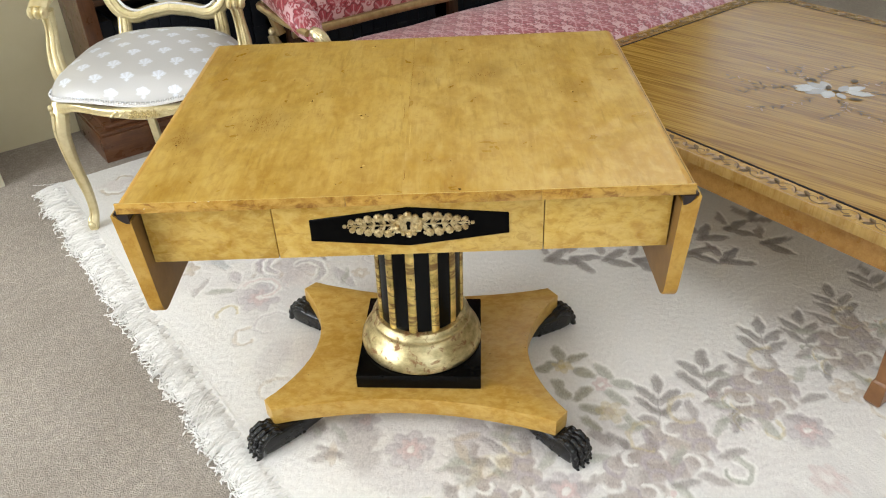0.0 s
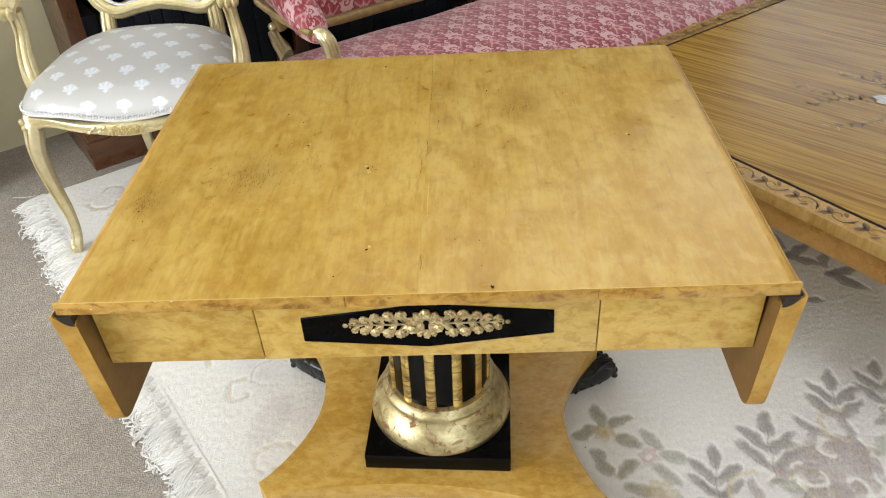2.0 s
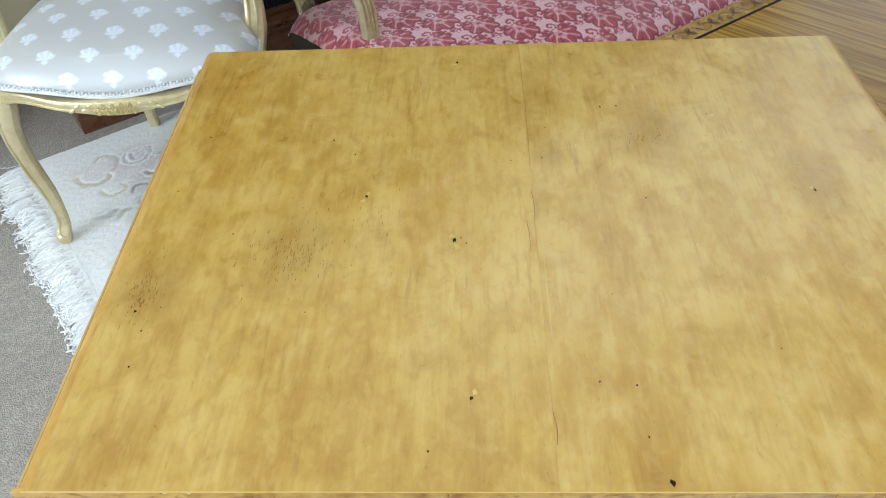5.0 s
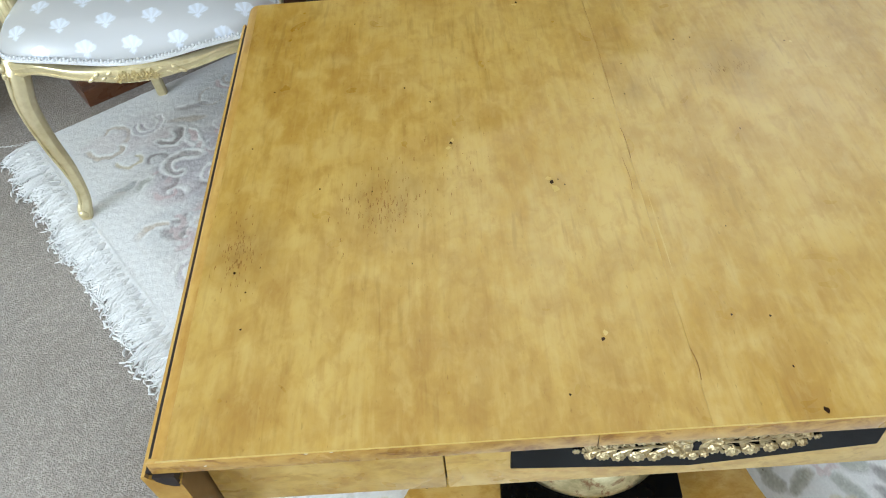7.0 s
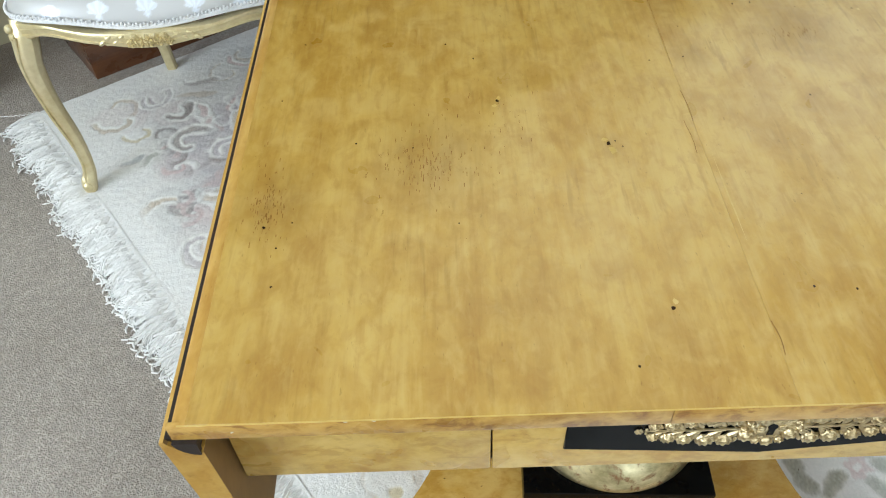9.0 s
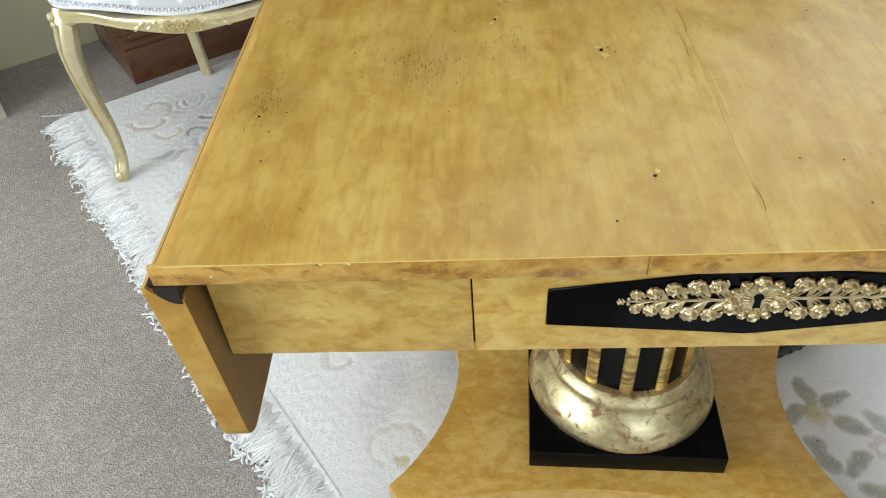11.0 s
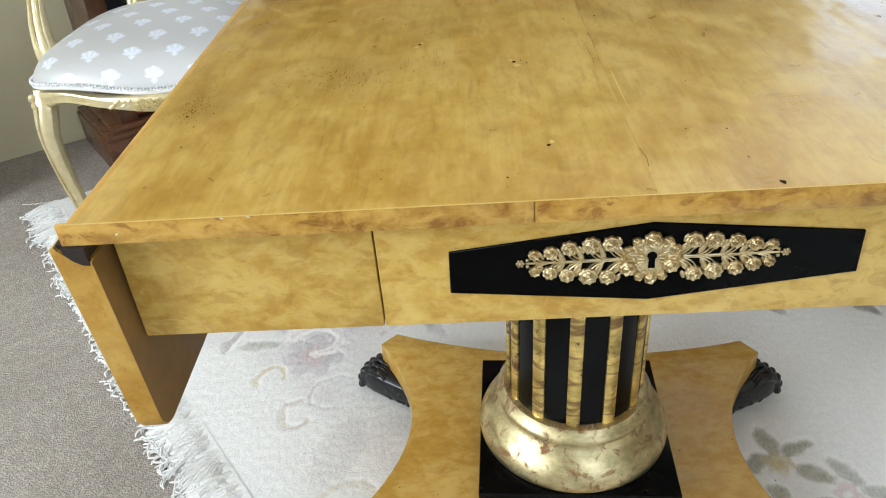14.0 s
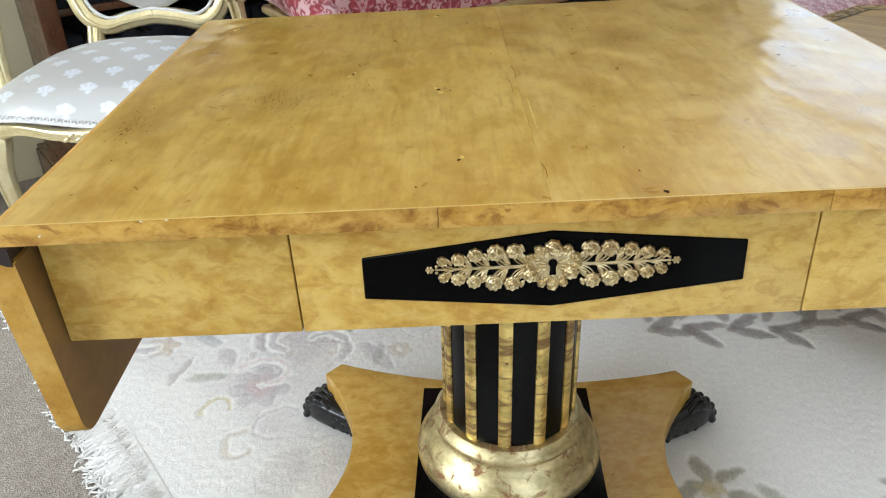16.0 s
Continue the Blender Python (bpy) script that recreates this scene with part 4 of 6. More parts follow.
def rug_sheet():
    fine_u = np.arange(RU0, 1.45, 0.0036)
    fine_v = np.arange(-0.50, RV1 + 0.001, 0.0036)
    us = np.concatenate([fine_u, np.linspace(1.455, RU1, 70)])
    vs = np.concatenate([np.linspace(RV0, -0.505, 80), fine_v])
    p = Painter(us, vs, (0.86, 0.845, 0.815))
    r = random.Random(21)
    taupe, dusk, olive, sage, rose, sand, lilac, blue, white, gold = ((0.255, 0.228, 0.21), (0.34, 0.295, 0.275), (0.30, 0.285, 0.19), (0.42, 0.43, 0.36), (0.70, 0.56, 0.545), (0.60, 0.51, 0.39), (0.50, 0.45, 0.47), (0.44, 0.46, 0.47), (0.89, 0.875, 0.845), (0.60, 0.51, 0.26))
    # a shaded ground round the open field
    U, V = np.meshgrid(us, vs, indexing="ij")
    wob = 0.06 * lumps(U, V, 0.35, 51)
    ground = np.clip((U + wob * 0.6 + 0.075) / 0.05, 0, 1) * np.clip((1.80 - V + wob * 0.6) / 0.05, 0, 1)
    inner = np.clip((U - 0.42 + wob) / 0.05, 0, 1) * np.clip((V + 0.17 + wob) / 0.05, 0, 1) * np.clip((0.75 - V + wob) / 0.05, 0, 1)
    tone = np.clip(0.55 + 0.45 * lumps(U, V, 0.22, 52), 0.1, 1)
    k = (ground * (1 - inner) * (0.14 + 0.30 * tone))[..., None]
    p.c += (np.array((0.64, 0.60, 0.60)) - p.c) * k
    # scrolls with pale outlines, and blossoms, all over the ground
    for _ in range(760):
        u, v = r.uniform(RU0 + 0.12, RU1), r.uniform(RV0, RV1 - 0.12)
        if 0.36 < u < 1.7 and -0.19 - 0.05 * (u > 0.9) < v < 0.62:
            continue
        q = r.random()
        al = r.uniform(0.25, 0.5) + (0.12 if v > 0.8 else 0.0)
        if q < 0.5:
            rad, a0, sw, w = r.uniform(0.028, 0.075), r.uniform(0, 6.3), r.choice((-1, 1)) * r.uniform(2.5, 5.0), r.uniform(0.004, 0.0085)
            p.curl(u, v, rad, a0, sw, w * 2.0, white, al + 0.25)
            p.curl(u, v, rad, a0, sw, w, r.choice((rose, sage, lilac, sand, gold, dusk)), al + 0.2)
        elif q < 0.66:
            p.flower(u, v, r.uniform(0.022, 0.042), r.choice((rose, lilac, white, sand)), r.choice((rose, gold, white)), al + 0.1)
        elif q < 0.86:
            p.leaf(u, v, r.uniform(0.05, 0.10), r.uniform(0.009, 0.016), r.uniform(0, 6.3), r.choice((sage, blue, lilac, sand, dusk)), al)
        else:
            p.blob(u, v, r.uniform(0.05, 0.10), r.uniform(0.03, 0.06), r.uniform(0, 3), r.choice((lilac, blue, rose, white)), al * 0.5, 0.7)
    # the row of dark sprigs
    for u, v, s, a in ((0.546, -0.195, 0.147, 0.74), (0.693, -0.222, 0.172, 0.75), (0.926, -0.225, 0.158, 0.72), (1.045, -0.266, 0.148, 0.72), (1.228, -0.271, 0.150, 0.87), (1.40, -0.27, 0.14, 0.8), (1.56, -0.28, 0.14, 0.8)):
        p.sprig(u, v, s, a, taupe, 0.62)
    # dark leaves along the far side of the open field
    for u, v, a in ((0.80, 0.44, 0.2), (0.86, 0.40, -0.5), (0.93, 0.33, 0.1), (1.0, 0.27, -0.4), (1.08, 0.24, 0.4), (1.16, 0.19, -0.2), (1.25, 0.22, 0.5), (1.36, 0.20, 0.0), (1.46, 0.18, 0.6), (1.56, 0.2, 0.2), (1.2, 0.10, 0.3), (1.38, 0.08, -0.3)):
        for e in (-0.5, 0.5):
            p.leaf(u, v, 0.085, 0.017, a + e - 0.6, taupe, 0.75)
        p.leaf(u + 0.02, v + 0.03, 0.06, 0.015, a + 0.9, dusk, 0.7)
    # leaf spray and yellow blossom beside the platform
    for u, v, l, a, c in ((0.44, 0.106, 0.058, -0.18, olive), (0.511, 0.094, 0.055, 1.09, olive), (0.526, 0.083, 0.05, -0.19, olive), (0.515, 0.051, 0.05, -1.17, olive), (0.562, -0.027, 0.055, 1.45, sage), (0.559, -0.041, 0.05, -1.12, sage),
                          (0.52, -0.057, 0.055, -1.41, sage), (0.493, -0.138, 0.055, -1.57, sage), (0.433, -0.05, 0.056, -0.94, olive), (0.417, -0.077, 0.046, -1.68, olive), (0.44, -0.023, 0.055, 0.09, olive), (0.429, -0.006, 0.062, 1.25, olive), (0.395, -0.118, 0.055, -1.36, dusk), (0.425, -0.187, 0.08, -1.58, dusk), (0.522, -0.161, 0.045, -1.26, dusk)):
        p.leaf(u, v, l, 0.017, a, c, 0.66)
    p.flower(0.499, 0.077, 0.024, gold, gold, 0.55)
    p.flower(0.527, -0.028, 0.022, rose, white, 0.6)
    p.flower(0.477, -0.103, 0.034, gold, sand, 0.4)
    # pale green curls between the peonies
    for u, v, l, a in ((0.685, -0.232, 0.07, -1.0), (0.70, -0.25, 0.09, -0.7), (0.66, -0.29, 0.10, -0.5), (1.00, -0.28, 0.09, -0.8), (0.98, -0.32, 0.09, -0.5), (1.25, -0.33, 0.09, -0.7)):
        p.leaf(u, v, l, 0.014, a, sage, 0.6)
        p.curl(u + 0.03, v - 0.03, 0.035, a, 3.6, 0.010, white, 0.8)
        p.curl(u + 0.035, v - 0.045, 0.055, a + 0.6, 3.0, 0.0055, gold, 0.6)
    # big shaded peonies with pale petals
    for u, v, s in ((0.515, -0.272, 1.0), (0.812, -0.290, 1.0), (1.13, -0.335, 1.0), (0.377, -0.270, 0.9), (0.151, -0.098, 0.85)):
        p.blob(u, v, 0.10 * s, 0.065 * s, 0.3, (0.46, 0.405, 0.375), 0.55, 0.25)
        for k in range(8):
            a = 0.8 * k
            p.blob(u + 0.075 * s * math.cos(a), v + 0.055 * s * math.sin(a), 0.028, 0.018, a + 0.6, (0.44, 0.38, 0.345), 0.55, 0.22)
        for k in range(7):
            a = 0.9 * k
            p.curl(u + 0.055 * s * math.cos(a), v + 0.045 * s * math.sin(a), 0.034 * s, a, 3.4, 0.0085, white if k % 2 else lilac, 0.55)
        for k in range(9):
            a = 0.7 * k + 0.3
            p.leaf(u + 0.105 * s * math.cos(a), v + 0.085 * s * math.sin(a), 0.06, 0.013, a + 0.7, (dusk, taupe, sage)[k % 3], 0.5)
        p.curl(u + 0.10, v + 0.05, 0.06, 0.5, 4.0, 0.008, gold, 0.45)
    for u, v, s in ((0.040, 0.100, 0.042), (0.023, 0.830, 0.046), (0.786, -0.426, 0.04), (0.232, -0.201, 0.04), (0.30, 0.95, 0.04), (0.05, 1.35, 0.05), (0.2, 1.55, 0.05)):
        p.flower(u, v, s * 1.25, lilac, rose, 0.5, 7)
        p.flower(u, v, s * 0.7, rose, white, 0.55)
    # leafy grey ground in front of the platform
    for u, v, a, b, c in ((-0.04, 0.19, 0.09, 0.05, dusk), (0.2, 0.045, 0.10, 0.055, lilac), (0.15, -0.05, 0.05, 0.03, gold), (0.10, -0.02, 0.06, 0.03, sage), (0.27, -0.05, 0.08, 0.04, dusk), (-0.12, 0.30, 0.05, 0.03, lilac)):
        p.blob(u, v, a, b, r.uniform(0, 3), c, 0.4, 0.6)
        for k in range(5):
            p.leaf(u + r.uniform(-a, a), v + r.uniform(-b, b), 0.06, 0.012, r.uniform(0, 6.3), (dusk, sage, sand, white)[k % 4], 0.45)
    # the far corner under the chair: shaded rose medallion
    for u, v, a, b, c in ((0.08, 1.52, 0.16, 0.10, lilac), (0.16, 1.30, 0.14, 0.10, dusk), (-0.02, 1.30, 0.10, 0.07, rose), (0.26, 1.55, 0.14, 0.10, lilac)):
        p.blob(u, v, a, b, 0.5, c, 0.5, 0.6)
        for k in range(14):
            p.curl(u + r.uniform(-a, a) * 0.8, v + r.uniform(-b, b), 0.035, r.uniform(0, 6.3), 3.5, 0.0085, (rose, white, dusk, white)[k % 4], 0.62)
    for _ in range(62):
        u, v = r.uniform(-0.12, 0.75), r.uniform(0.85, 1.82)
        rad, a0, sw, w = r.uniform(0.04, 0.085), r.uniform(0, 6.3), r.choice((-1, 1)) * r.uniform(2.5, 4.5), r.uniform(0.009, 0.014)
        p.blob(u, v, rad * 1.3, rad, a0, r.choice((lilac, blue, lilac, blue, rose)), 0.22, 0.5)
        p.curl(u, v, rad, a0, sw, w * 1.9, white, 0.75)
        p.curl(u, v, rad, a0, sw, w * 0.8, r.choice((rose, lilac, dusk, sand)), 0.7)
    for u, v in ((0.62, 1.52), (0.53, 1.33), (0.70, 1.20), (0.40, 1.62)):
        p.blob(u, v, 0.075, 0.060, 0.4, white, 0.85, 0.2)
        p.flower(u, v, 0.055, (0.50, 0.47, 0.33), (0.62, 0.55, 0.40), 0.7, 7)
        p.curl(u, v, 0.035, 0.5, 5.0, 0.007, (0.40, 0.37, 0.26), 0.6)
    # plain bound edge
    U, V = np.meshgrid(us, vs, indexing="ij")
    edge = np.clip(1 - np.minimum(U - RU0, RV1 - V) / 0.10, 0, 1)
    p.c += (np.array((0.87, 0.86, 0.84)) - p.c) * np.clip(edge * 2.2, 0, 1)[..., None]
    dark = (0.86 - p.c[..., 0]).clip(0, 0.4)
    fleck = np.random.RandomState(77).normal(0, 1, p.c.shape[:2])
    p.c *= (1 + fleck * (0.018 + 0.16 * dark))[..., None]
    # the pile is sheared along every outline
    gu, gv = np.gradient(dark)
    groove = np.clip(np.hypot(gu, gv) * 14, 0, 1)

    def place(U, V):
        d = np.minimum.reduce([U - RU0, V - RV0, RV1 - V, RU1 - U])
        z = RUG * np.clip(d / 0.003, 0, 1) ** 0.4 - (0.005 * dark + 0.0011 * groove) * (d > 0.02) + 0.0004 * lumps(U, V, 0.013, 8) + 0.0004 * lumps(U, V, 0.031, 18) + 0.0008 * lumps(U, V, 0.4, 9)
        return U, V, np.where(d < 1e-5, 0.0005, z)

    return grid_cloth("rug", us, vs, place, lambda U, V: p.c, RUGMAT, None, "", "", TURN)


rug = tagged(rug_sheet(), "cream carved wool rug with pastel flowers and fringe", "rug")


def rug_fringe():
    r = random.Random(7)
    verts, faces = [], []

    def strand(p0, p1, p2, w):
        base = len(verts)
        for t, k in ((0.0, 1.0), (0.35, 1.1), (0.7, 0.9), (1.0, 0.25)):
            q = [(1 - t) ** 2 * p0[i] + 2 * t * (1 - t) * p1[i] + t * t * p2[i] for i in range(3)]
            d = (p2[0] - p0[0], p2[1] - p0[1])
            l = math.hypot(*d) + 1e-6
            nx, ny = -d[1] / l * w * k, d[0] / l * w * k
            verts.extend([(q[0] + nx, q[1] + ny, q[2]), (q[0], q[1], q[2] + w * 0.9 * k), (q[0] - nx, q[1] - ny, q[2])])
        for s in range(3):
            o = base + 3 * s
            faces.extend([(o, o + 1, o + 4, o + 3), (o + 1, o + 2, o + 5, o + 4)])

    def tuft(v, lean, long, n, spread):
        for _ in range(n):
            a, l = r.gauss(0, spread), long * r.uniform(0.55, 1.04)
            z = r.uniform(0.001, 0.013)
            p0 = (RU0 + 0.006, v + a * 0.5, r.uniform(0.005, 0.010))
            m1 = (RU0 - l * 0.6, v + lean * 0.3 + a * 0.7 + r.gauss(0, 0.014), z + 0.010)
            p2 = (RU0 - l, v + lean + a * 2.2 + r.gauss(0, 0.011), 0.001 + z * 0.5)
            strand(p0, m1, p2, r.uniform(0.0026, 0.0046))
            if r.random() < 0.55:
                q = (p2[0] + r.uniform(-0.018, 0.008), p2[1] + r.choice((-1, 1)) * r.uniform(0.006, 0.02), 0.001)
                strand(p2, ((p2[0] + q[0]) / 2 - 0.006, (p2[1] + q[1]) / 2, z), q, 0.0024)

    v = -0.6
    while v < RV1 - 0.01:
        wave = 0.5 + 0.5 * math.sin(v * 31) * math.sin(v * 13 + 1)
        tuft(v, r.gauss(-0.008, 0.010), r.uniform(0.062, 0.082) + 0.022 * wave, r.randint(30, 46), r.uniform(0.005, 0.009))
        v += r.choice((0.014, 0.020, 0.026, 0.032))
    # matted wool close to the edge
    v, last = -0.6, None
    while v < RV1:
        out_ = 0.062 + 0.018 * math.sin(v * 47 + 2 * math.sin(v * 19)) + r.uniform(-0.008, 0.014)
        row = len(verts)
        verts.extend([(RU0 + 0.010, v, 0.0132), (RU0 - out_ * 0.5, v + r.gauss(0, 0.002), 0.010 + r.uniform(-0.002, 0.003)), (RU0 - out_, v + r.gauss(0, 0.004), 0.002)])
        if last is not None:
            faces.extend([(last, row, row + 1, last + 1), (last + 1, row + 1, row + 2, last + 2)])
        last = row
        v += r.uniform(0.003, 0.007)
    # one loose thread at the corner
    for k in range(8):
        t = k / 8
        strand((RU0 + 0.01 - 0.09 * t, RV1 + 0.008 + 0.05 * t * t, 0.005), (RU0 - 0.09 * (t + 0.06), RV1 + 0.02 + 0.04 * t, 0.009), (RU0 + 0.01 - 0.09 * (t + 0.125), RV1 + 0.008 + 0.05 * (t + 0.125) ** 2, 0.005), 0.0012)
    me = bpy.data.meshes.new("fringe")
    me.from_pydata(verts, [], faces)
    me.materials.append(FRINGE)
    ob = new("fringe", me)
    ob.parent = rug
    tagged(ob, "tangled cream wool fringe", kind="stuff")


rug_fringe()


# ---- the low table ----
CT = (0.913, 2.236, -0.53, 0.768)
CZ = 0.475
coffee = thing("low_table", (1.58, 0.12, RUG), "square satinwood low table with floral marquetry and canted corners", "table", room=True)
C0 = Matrix.Translation((-1.58, -0.12, -RUG))


def canted(inset, cut):
    a, b, c, d = CT[0] + inset, CT[1] - inset, CT[2] + inset, CT[3] - inset
    return [(a + cut, c), (b - cut, c), (b, c + cut), (b, d - cut), (b - cut, d), (a + cut, d), (a, d - cut), (a, c + cut)]


def ring_prism(o, i, z0, z1):
    """A flat frame between two outlines with as many corners."""
    bm = bmesh.new()
    n = len(o)
    vo, vi = [[[bm.verts.new((x, y, z)) for x, y in q] for z in (z0, z1)] for q in (o, i)]
    for k in range(n):
        j = (k + 1) % n
        bm.faces.new((vo[1][k], vo[1][j], vi[1][j], vi[1][k]))
        bm.faces.new((vo[0][j], vo[0][k], vi[0][k], vi[0][j]))
        bm.faces.new((vo[0][k], vo[0][j], vo[1][j], vo[1][k]))
        bm.faces.new((vi[0][j], vi[0][k], vi[1][k], vi[1][j]))
    return bm


def flat_leaf(bm, u, v, length, width, ang, z):
    c, s = math.cos(ang), math.sin(ang)
    pts = [(0, 0), (0.25, 0.75), (0.55, 1), (0.85, 0.5), (1, 0), (0.85, -0.5), (0.55, -1), (0.25, -0.75)]
    bm.faces.new([bm.verts.new((u + c * t * length - s * w * width, v + s * t * length + c * w * width, z)) for t, w in reversed(pts)])


def flat_curve(bm, pts, width, z):
    rows = smooth_path(pts, 6)
    for a, b in zip(rows, rows[1:]):
        d = b - a
        n = np.array((-d[1], d[0])) / (np.linalg.norm(d) + 1e-9) * width
        bm.faces.new([bm.verts.new((*q, z)) for q in (a - n, b - n, b + n, a + n)])


def low_table():
    top = part("tabletop", prism(canted(0.0, 0.10), CZ - 0.026, CZ, 0.0015), SATIN_EDGE, coffee, "satinwood top with crossbanded edge", C0)
    part("field_veneer", prism(canted(0.060, 0.082), CZ - 0.001, CZ + 0.0006), SATIN, top, "striped satinwood field", C0)
    part("stringing", ring_prism(canted(0.0555, 0.085), canted(0.063, 0.080), CZ - 0.001, CZ + 0.0009), STRING, top, "dark inlaid line", C0)
    part("edge_string", ring_prism(canted(0.003, 0.099), canted(0.0045, 0.0985), CZ - 0.001, CZ + 0.0005), INLAY_TAN, top, "dark inlaid line at the rim", C0)
    r = random.Random(5)
    z = CZ + 0.0008
    dark, tan, rim = bmesh.new(), bmesh.new(), bmesh.new()
    # running scrolls in the border, on all four sides
    sides = (((CT[0] + 0.030, CT[2] + 0.12), (0, 1), CT[3] - CT[2] - 0.24), ((CT[1] - 0.030, CT[2] + 0.12), (0, 1), CT[3] - CT[2] - 0.24), ((CT[0] + 0.12, CT[3] - 0.030), (1, 0), CT[1] - CT[0] - 0.24), ((CT[0] + 0.12, CT[2] + 0.030), (1, 0), CT[1] - CT[0] - 0.24))
    for (u0, v0), (du, dv), length in sides:
        n = int(length / 0.075)
        for k in range(n):
            t = (k + 0.5) * length / n
            u, v, e = u0 + du * t, v0 + dv * t, 1 if k % 2 else -1
            base = math.atan2(dv, du)
            c, s = math.cos(base), math.sin(base)

            def q(a, b, u=u, v=v, c=c, s=s):
                return (u + a * c - b * s, v + a * s + b * c)

            flat_curve(rim, [q(-0.036, 0.012 * e), q(-0.022, -0.012 * e), q(0.0, -0.013 * e), (q(0.012, 0.002 * e)), q(0.0, 0.010 * e), q(-0.008, 0.002 * e)], 0.0013, z)
            for a, l in ((0.5, 0.024), (-0.5, 0.022), (0.0, 0.030)):
                flat_leaf(rim if a else tan, *q(0.012, 0.0), l * 1.15, 0.0068, base + a * 1.4, z)
            flat_leaf(tan, *q(-0.02, -0.01 * e), 0.026, 0.007, base + 2.2 * e, z)
            flat_leaf(rim, *q(-0.016, 0.006 * e), 0.020, 0.005, base + 0.9 * e, z)
    # the bouquet
    fu, fv = 1.526, 0.083
    # lily-like petals, pale and shaded, and two smaller blossoms
    for k, (du, dv, l, w, a, mt) in enumerate(((0.0, 0.01, 0.085, 0.022, 2.15, 0), (0.0, 0.0, 0.075, 0.020, 2.75, 1), (0.005, 0.0, 0.070, 0.018, 1.55, 1), (0.0, -0.01, 0.062, 0.020, 3.4, 0), (0.01, 0.0, 0.060, 0.016, 0.9, 1),
                                               (0.02, -0.03, 0.085, 0.017, -0.35, 0), (0.02, -0.04, 0.078, 0.019, -1.05, 0), (0.01, -0.03, 0.060, 0.014, 0.15, 1), (-0.03, 0.03, 0.05, 0.016, 2.5, 0), (0.0, -0.03, 0.045, 0.013, -2.2, 1))):
        petal = bmesh.new()
        flat_leaf(petal, fu + du, fv + dv, l, w, a, z + 0.0002 + 0.00012 * k)
        part("inlaid_petal", petal, (INLAY_PALE, INLAY_GREY)[mt], top, ("white holly petal inlay", "shaded grey petal inlay")[mt], C0, 0)
    for du, dv, l, w, a in ((0.0, 0.0, 0.035, 0.008, 0.4), (0.005, -0.008, 0.03, 0.007, -1.4), (0.10, -0.02, 0.03, 0.010, 0.2), (-0.02, -0.07, 0.04, 0.009, -0.9), (0.03, 0.05, 0.035, 0.008, 1.2)):
        flat_leaf(dark, fu + du, fv + dv, l, w, a, z + 0.0018)
    for a0, l in ((0.2, 0.22), (0.9, 0.18), (1.5, 0.20), (2.0, 0.27), (2.5, 0.24), (2.9, 0.27), (3.6, 0.20), (4.4, 0.24), (5.0, 0.22), (5.6, 0.28)):
        ca, sa = math.cos(a0), math.sin(a0)
        bend = r.choice((-1, 1)) * r.uniform(0.03, 0.06)

        def at(t, ca=ca, sa=sa, bend=bend, l=l):
            return (fu + ca * t * l - sa * bend * math.sin(3 * t), fv + sa * t * l + ca * bend * math.sin(3 * t))

        flat_curve(dark, [at(t) for t in (0.25, 0.45, 0.7, 1.0)], 0.0009, z)
        for k in range(13):
            flat_leaf(dark if r.random() < 0.7 else tan, *at(0.3 + 0.7 * k / 12), r.uniform(0.012, 0.027), r.uniform(0.0024, 0.0042), a0 + (1 if k % 2 else -1) * r.uniform(0.5, 1.2), z + 0.0001)
    part("rim_marquetry", rim, INLAY_BROWN, top, "brown leaf scrolls in the rim", C0, 0, "stuff")
    part("dark_marquetry", dark, INLAY_DARK, top, "dark stained leaf scrolls", C0, 0, "stuff")
    part("tan_marquetry", tan, INLAY_TAN, top, "tan leaf inlay", C0, 0, "stuff")
    a, b, c, d = CT[0] + 0.035, CT[1] - 0.035, CT[2] + 0.035, CT[3] - 0.035
    for q in ((a + 0.06, b - 0.06, c, c + 0.022), (a + 0.06, b - 0.06, d - 0.022, d), (a, a + 0.022, c + 0.06, d - 0.06), (b - 0.022, b, c + 0.06, d - 0.06)):
        part("apron", box(*q, 0.375, CZ - 0.026, 0.001), SATIN_APRON, coffee, "", C0)
    for u in (CT[0] + 0.075, CT[1] - 0.075):
        for v in (CT[2] + 0.055, CT[3] - 0.055):
            leg = bmesh.new()
            rows = []
            for h, w in ((RUG, 0.015), (0.022, 0.0205), (0.075, 0.0175), (0.082, 0.0130), (0.40, 0.021), (CZ - 0.027, 0.022)):
                rows.append([leg.verts.new((u + sx * w, v + sy * w, h)) for sx, sy in ((-1, -1), (1, -1), (1, 1), (-1, 1))])
            for lo, hi in zip(rows, rows[1:]):
                for k in range(4):
                    leg.faces.new((lo[k], lo[(k + 1) % 4], hi[(k + 1) % 4], hi[k]))
            leg.faces.new(list(reversed(rows[0])))
            leg.faces.new(rows[-1])
            bmesh.ops.bevel(leg, geom=leg.edges[:], offset=0.0012, segments=1, affect="EDGES")
            part("leg", leg, LEGWOOD, coffee, "tapered leg with spade foot", C0)


low_table()


# ---- the armchair ----
chair = thing("armchair", (-0.867, 1.335, RUG), "pale gilt carved armchair with silver satin upholstery", "chair", turn=5.5)


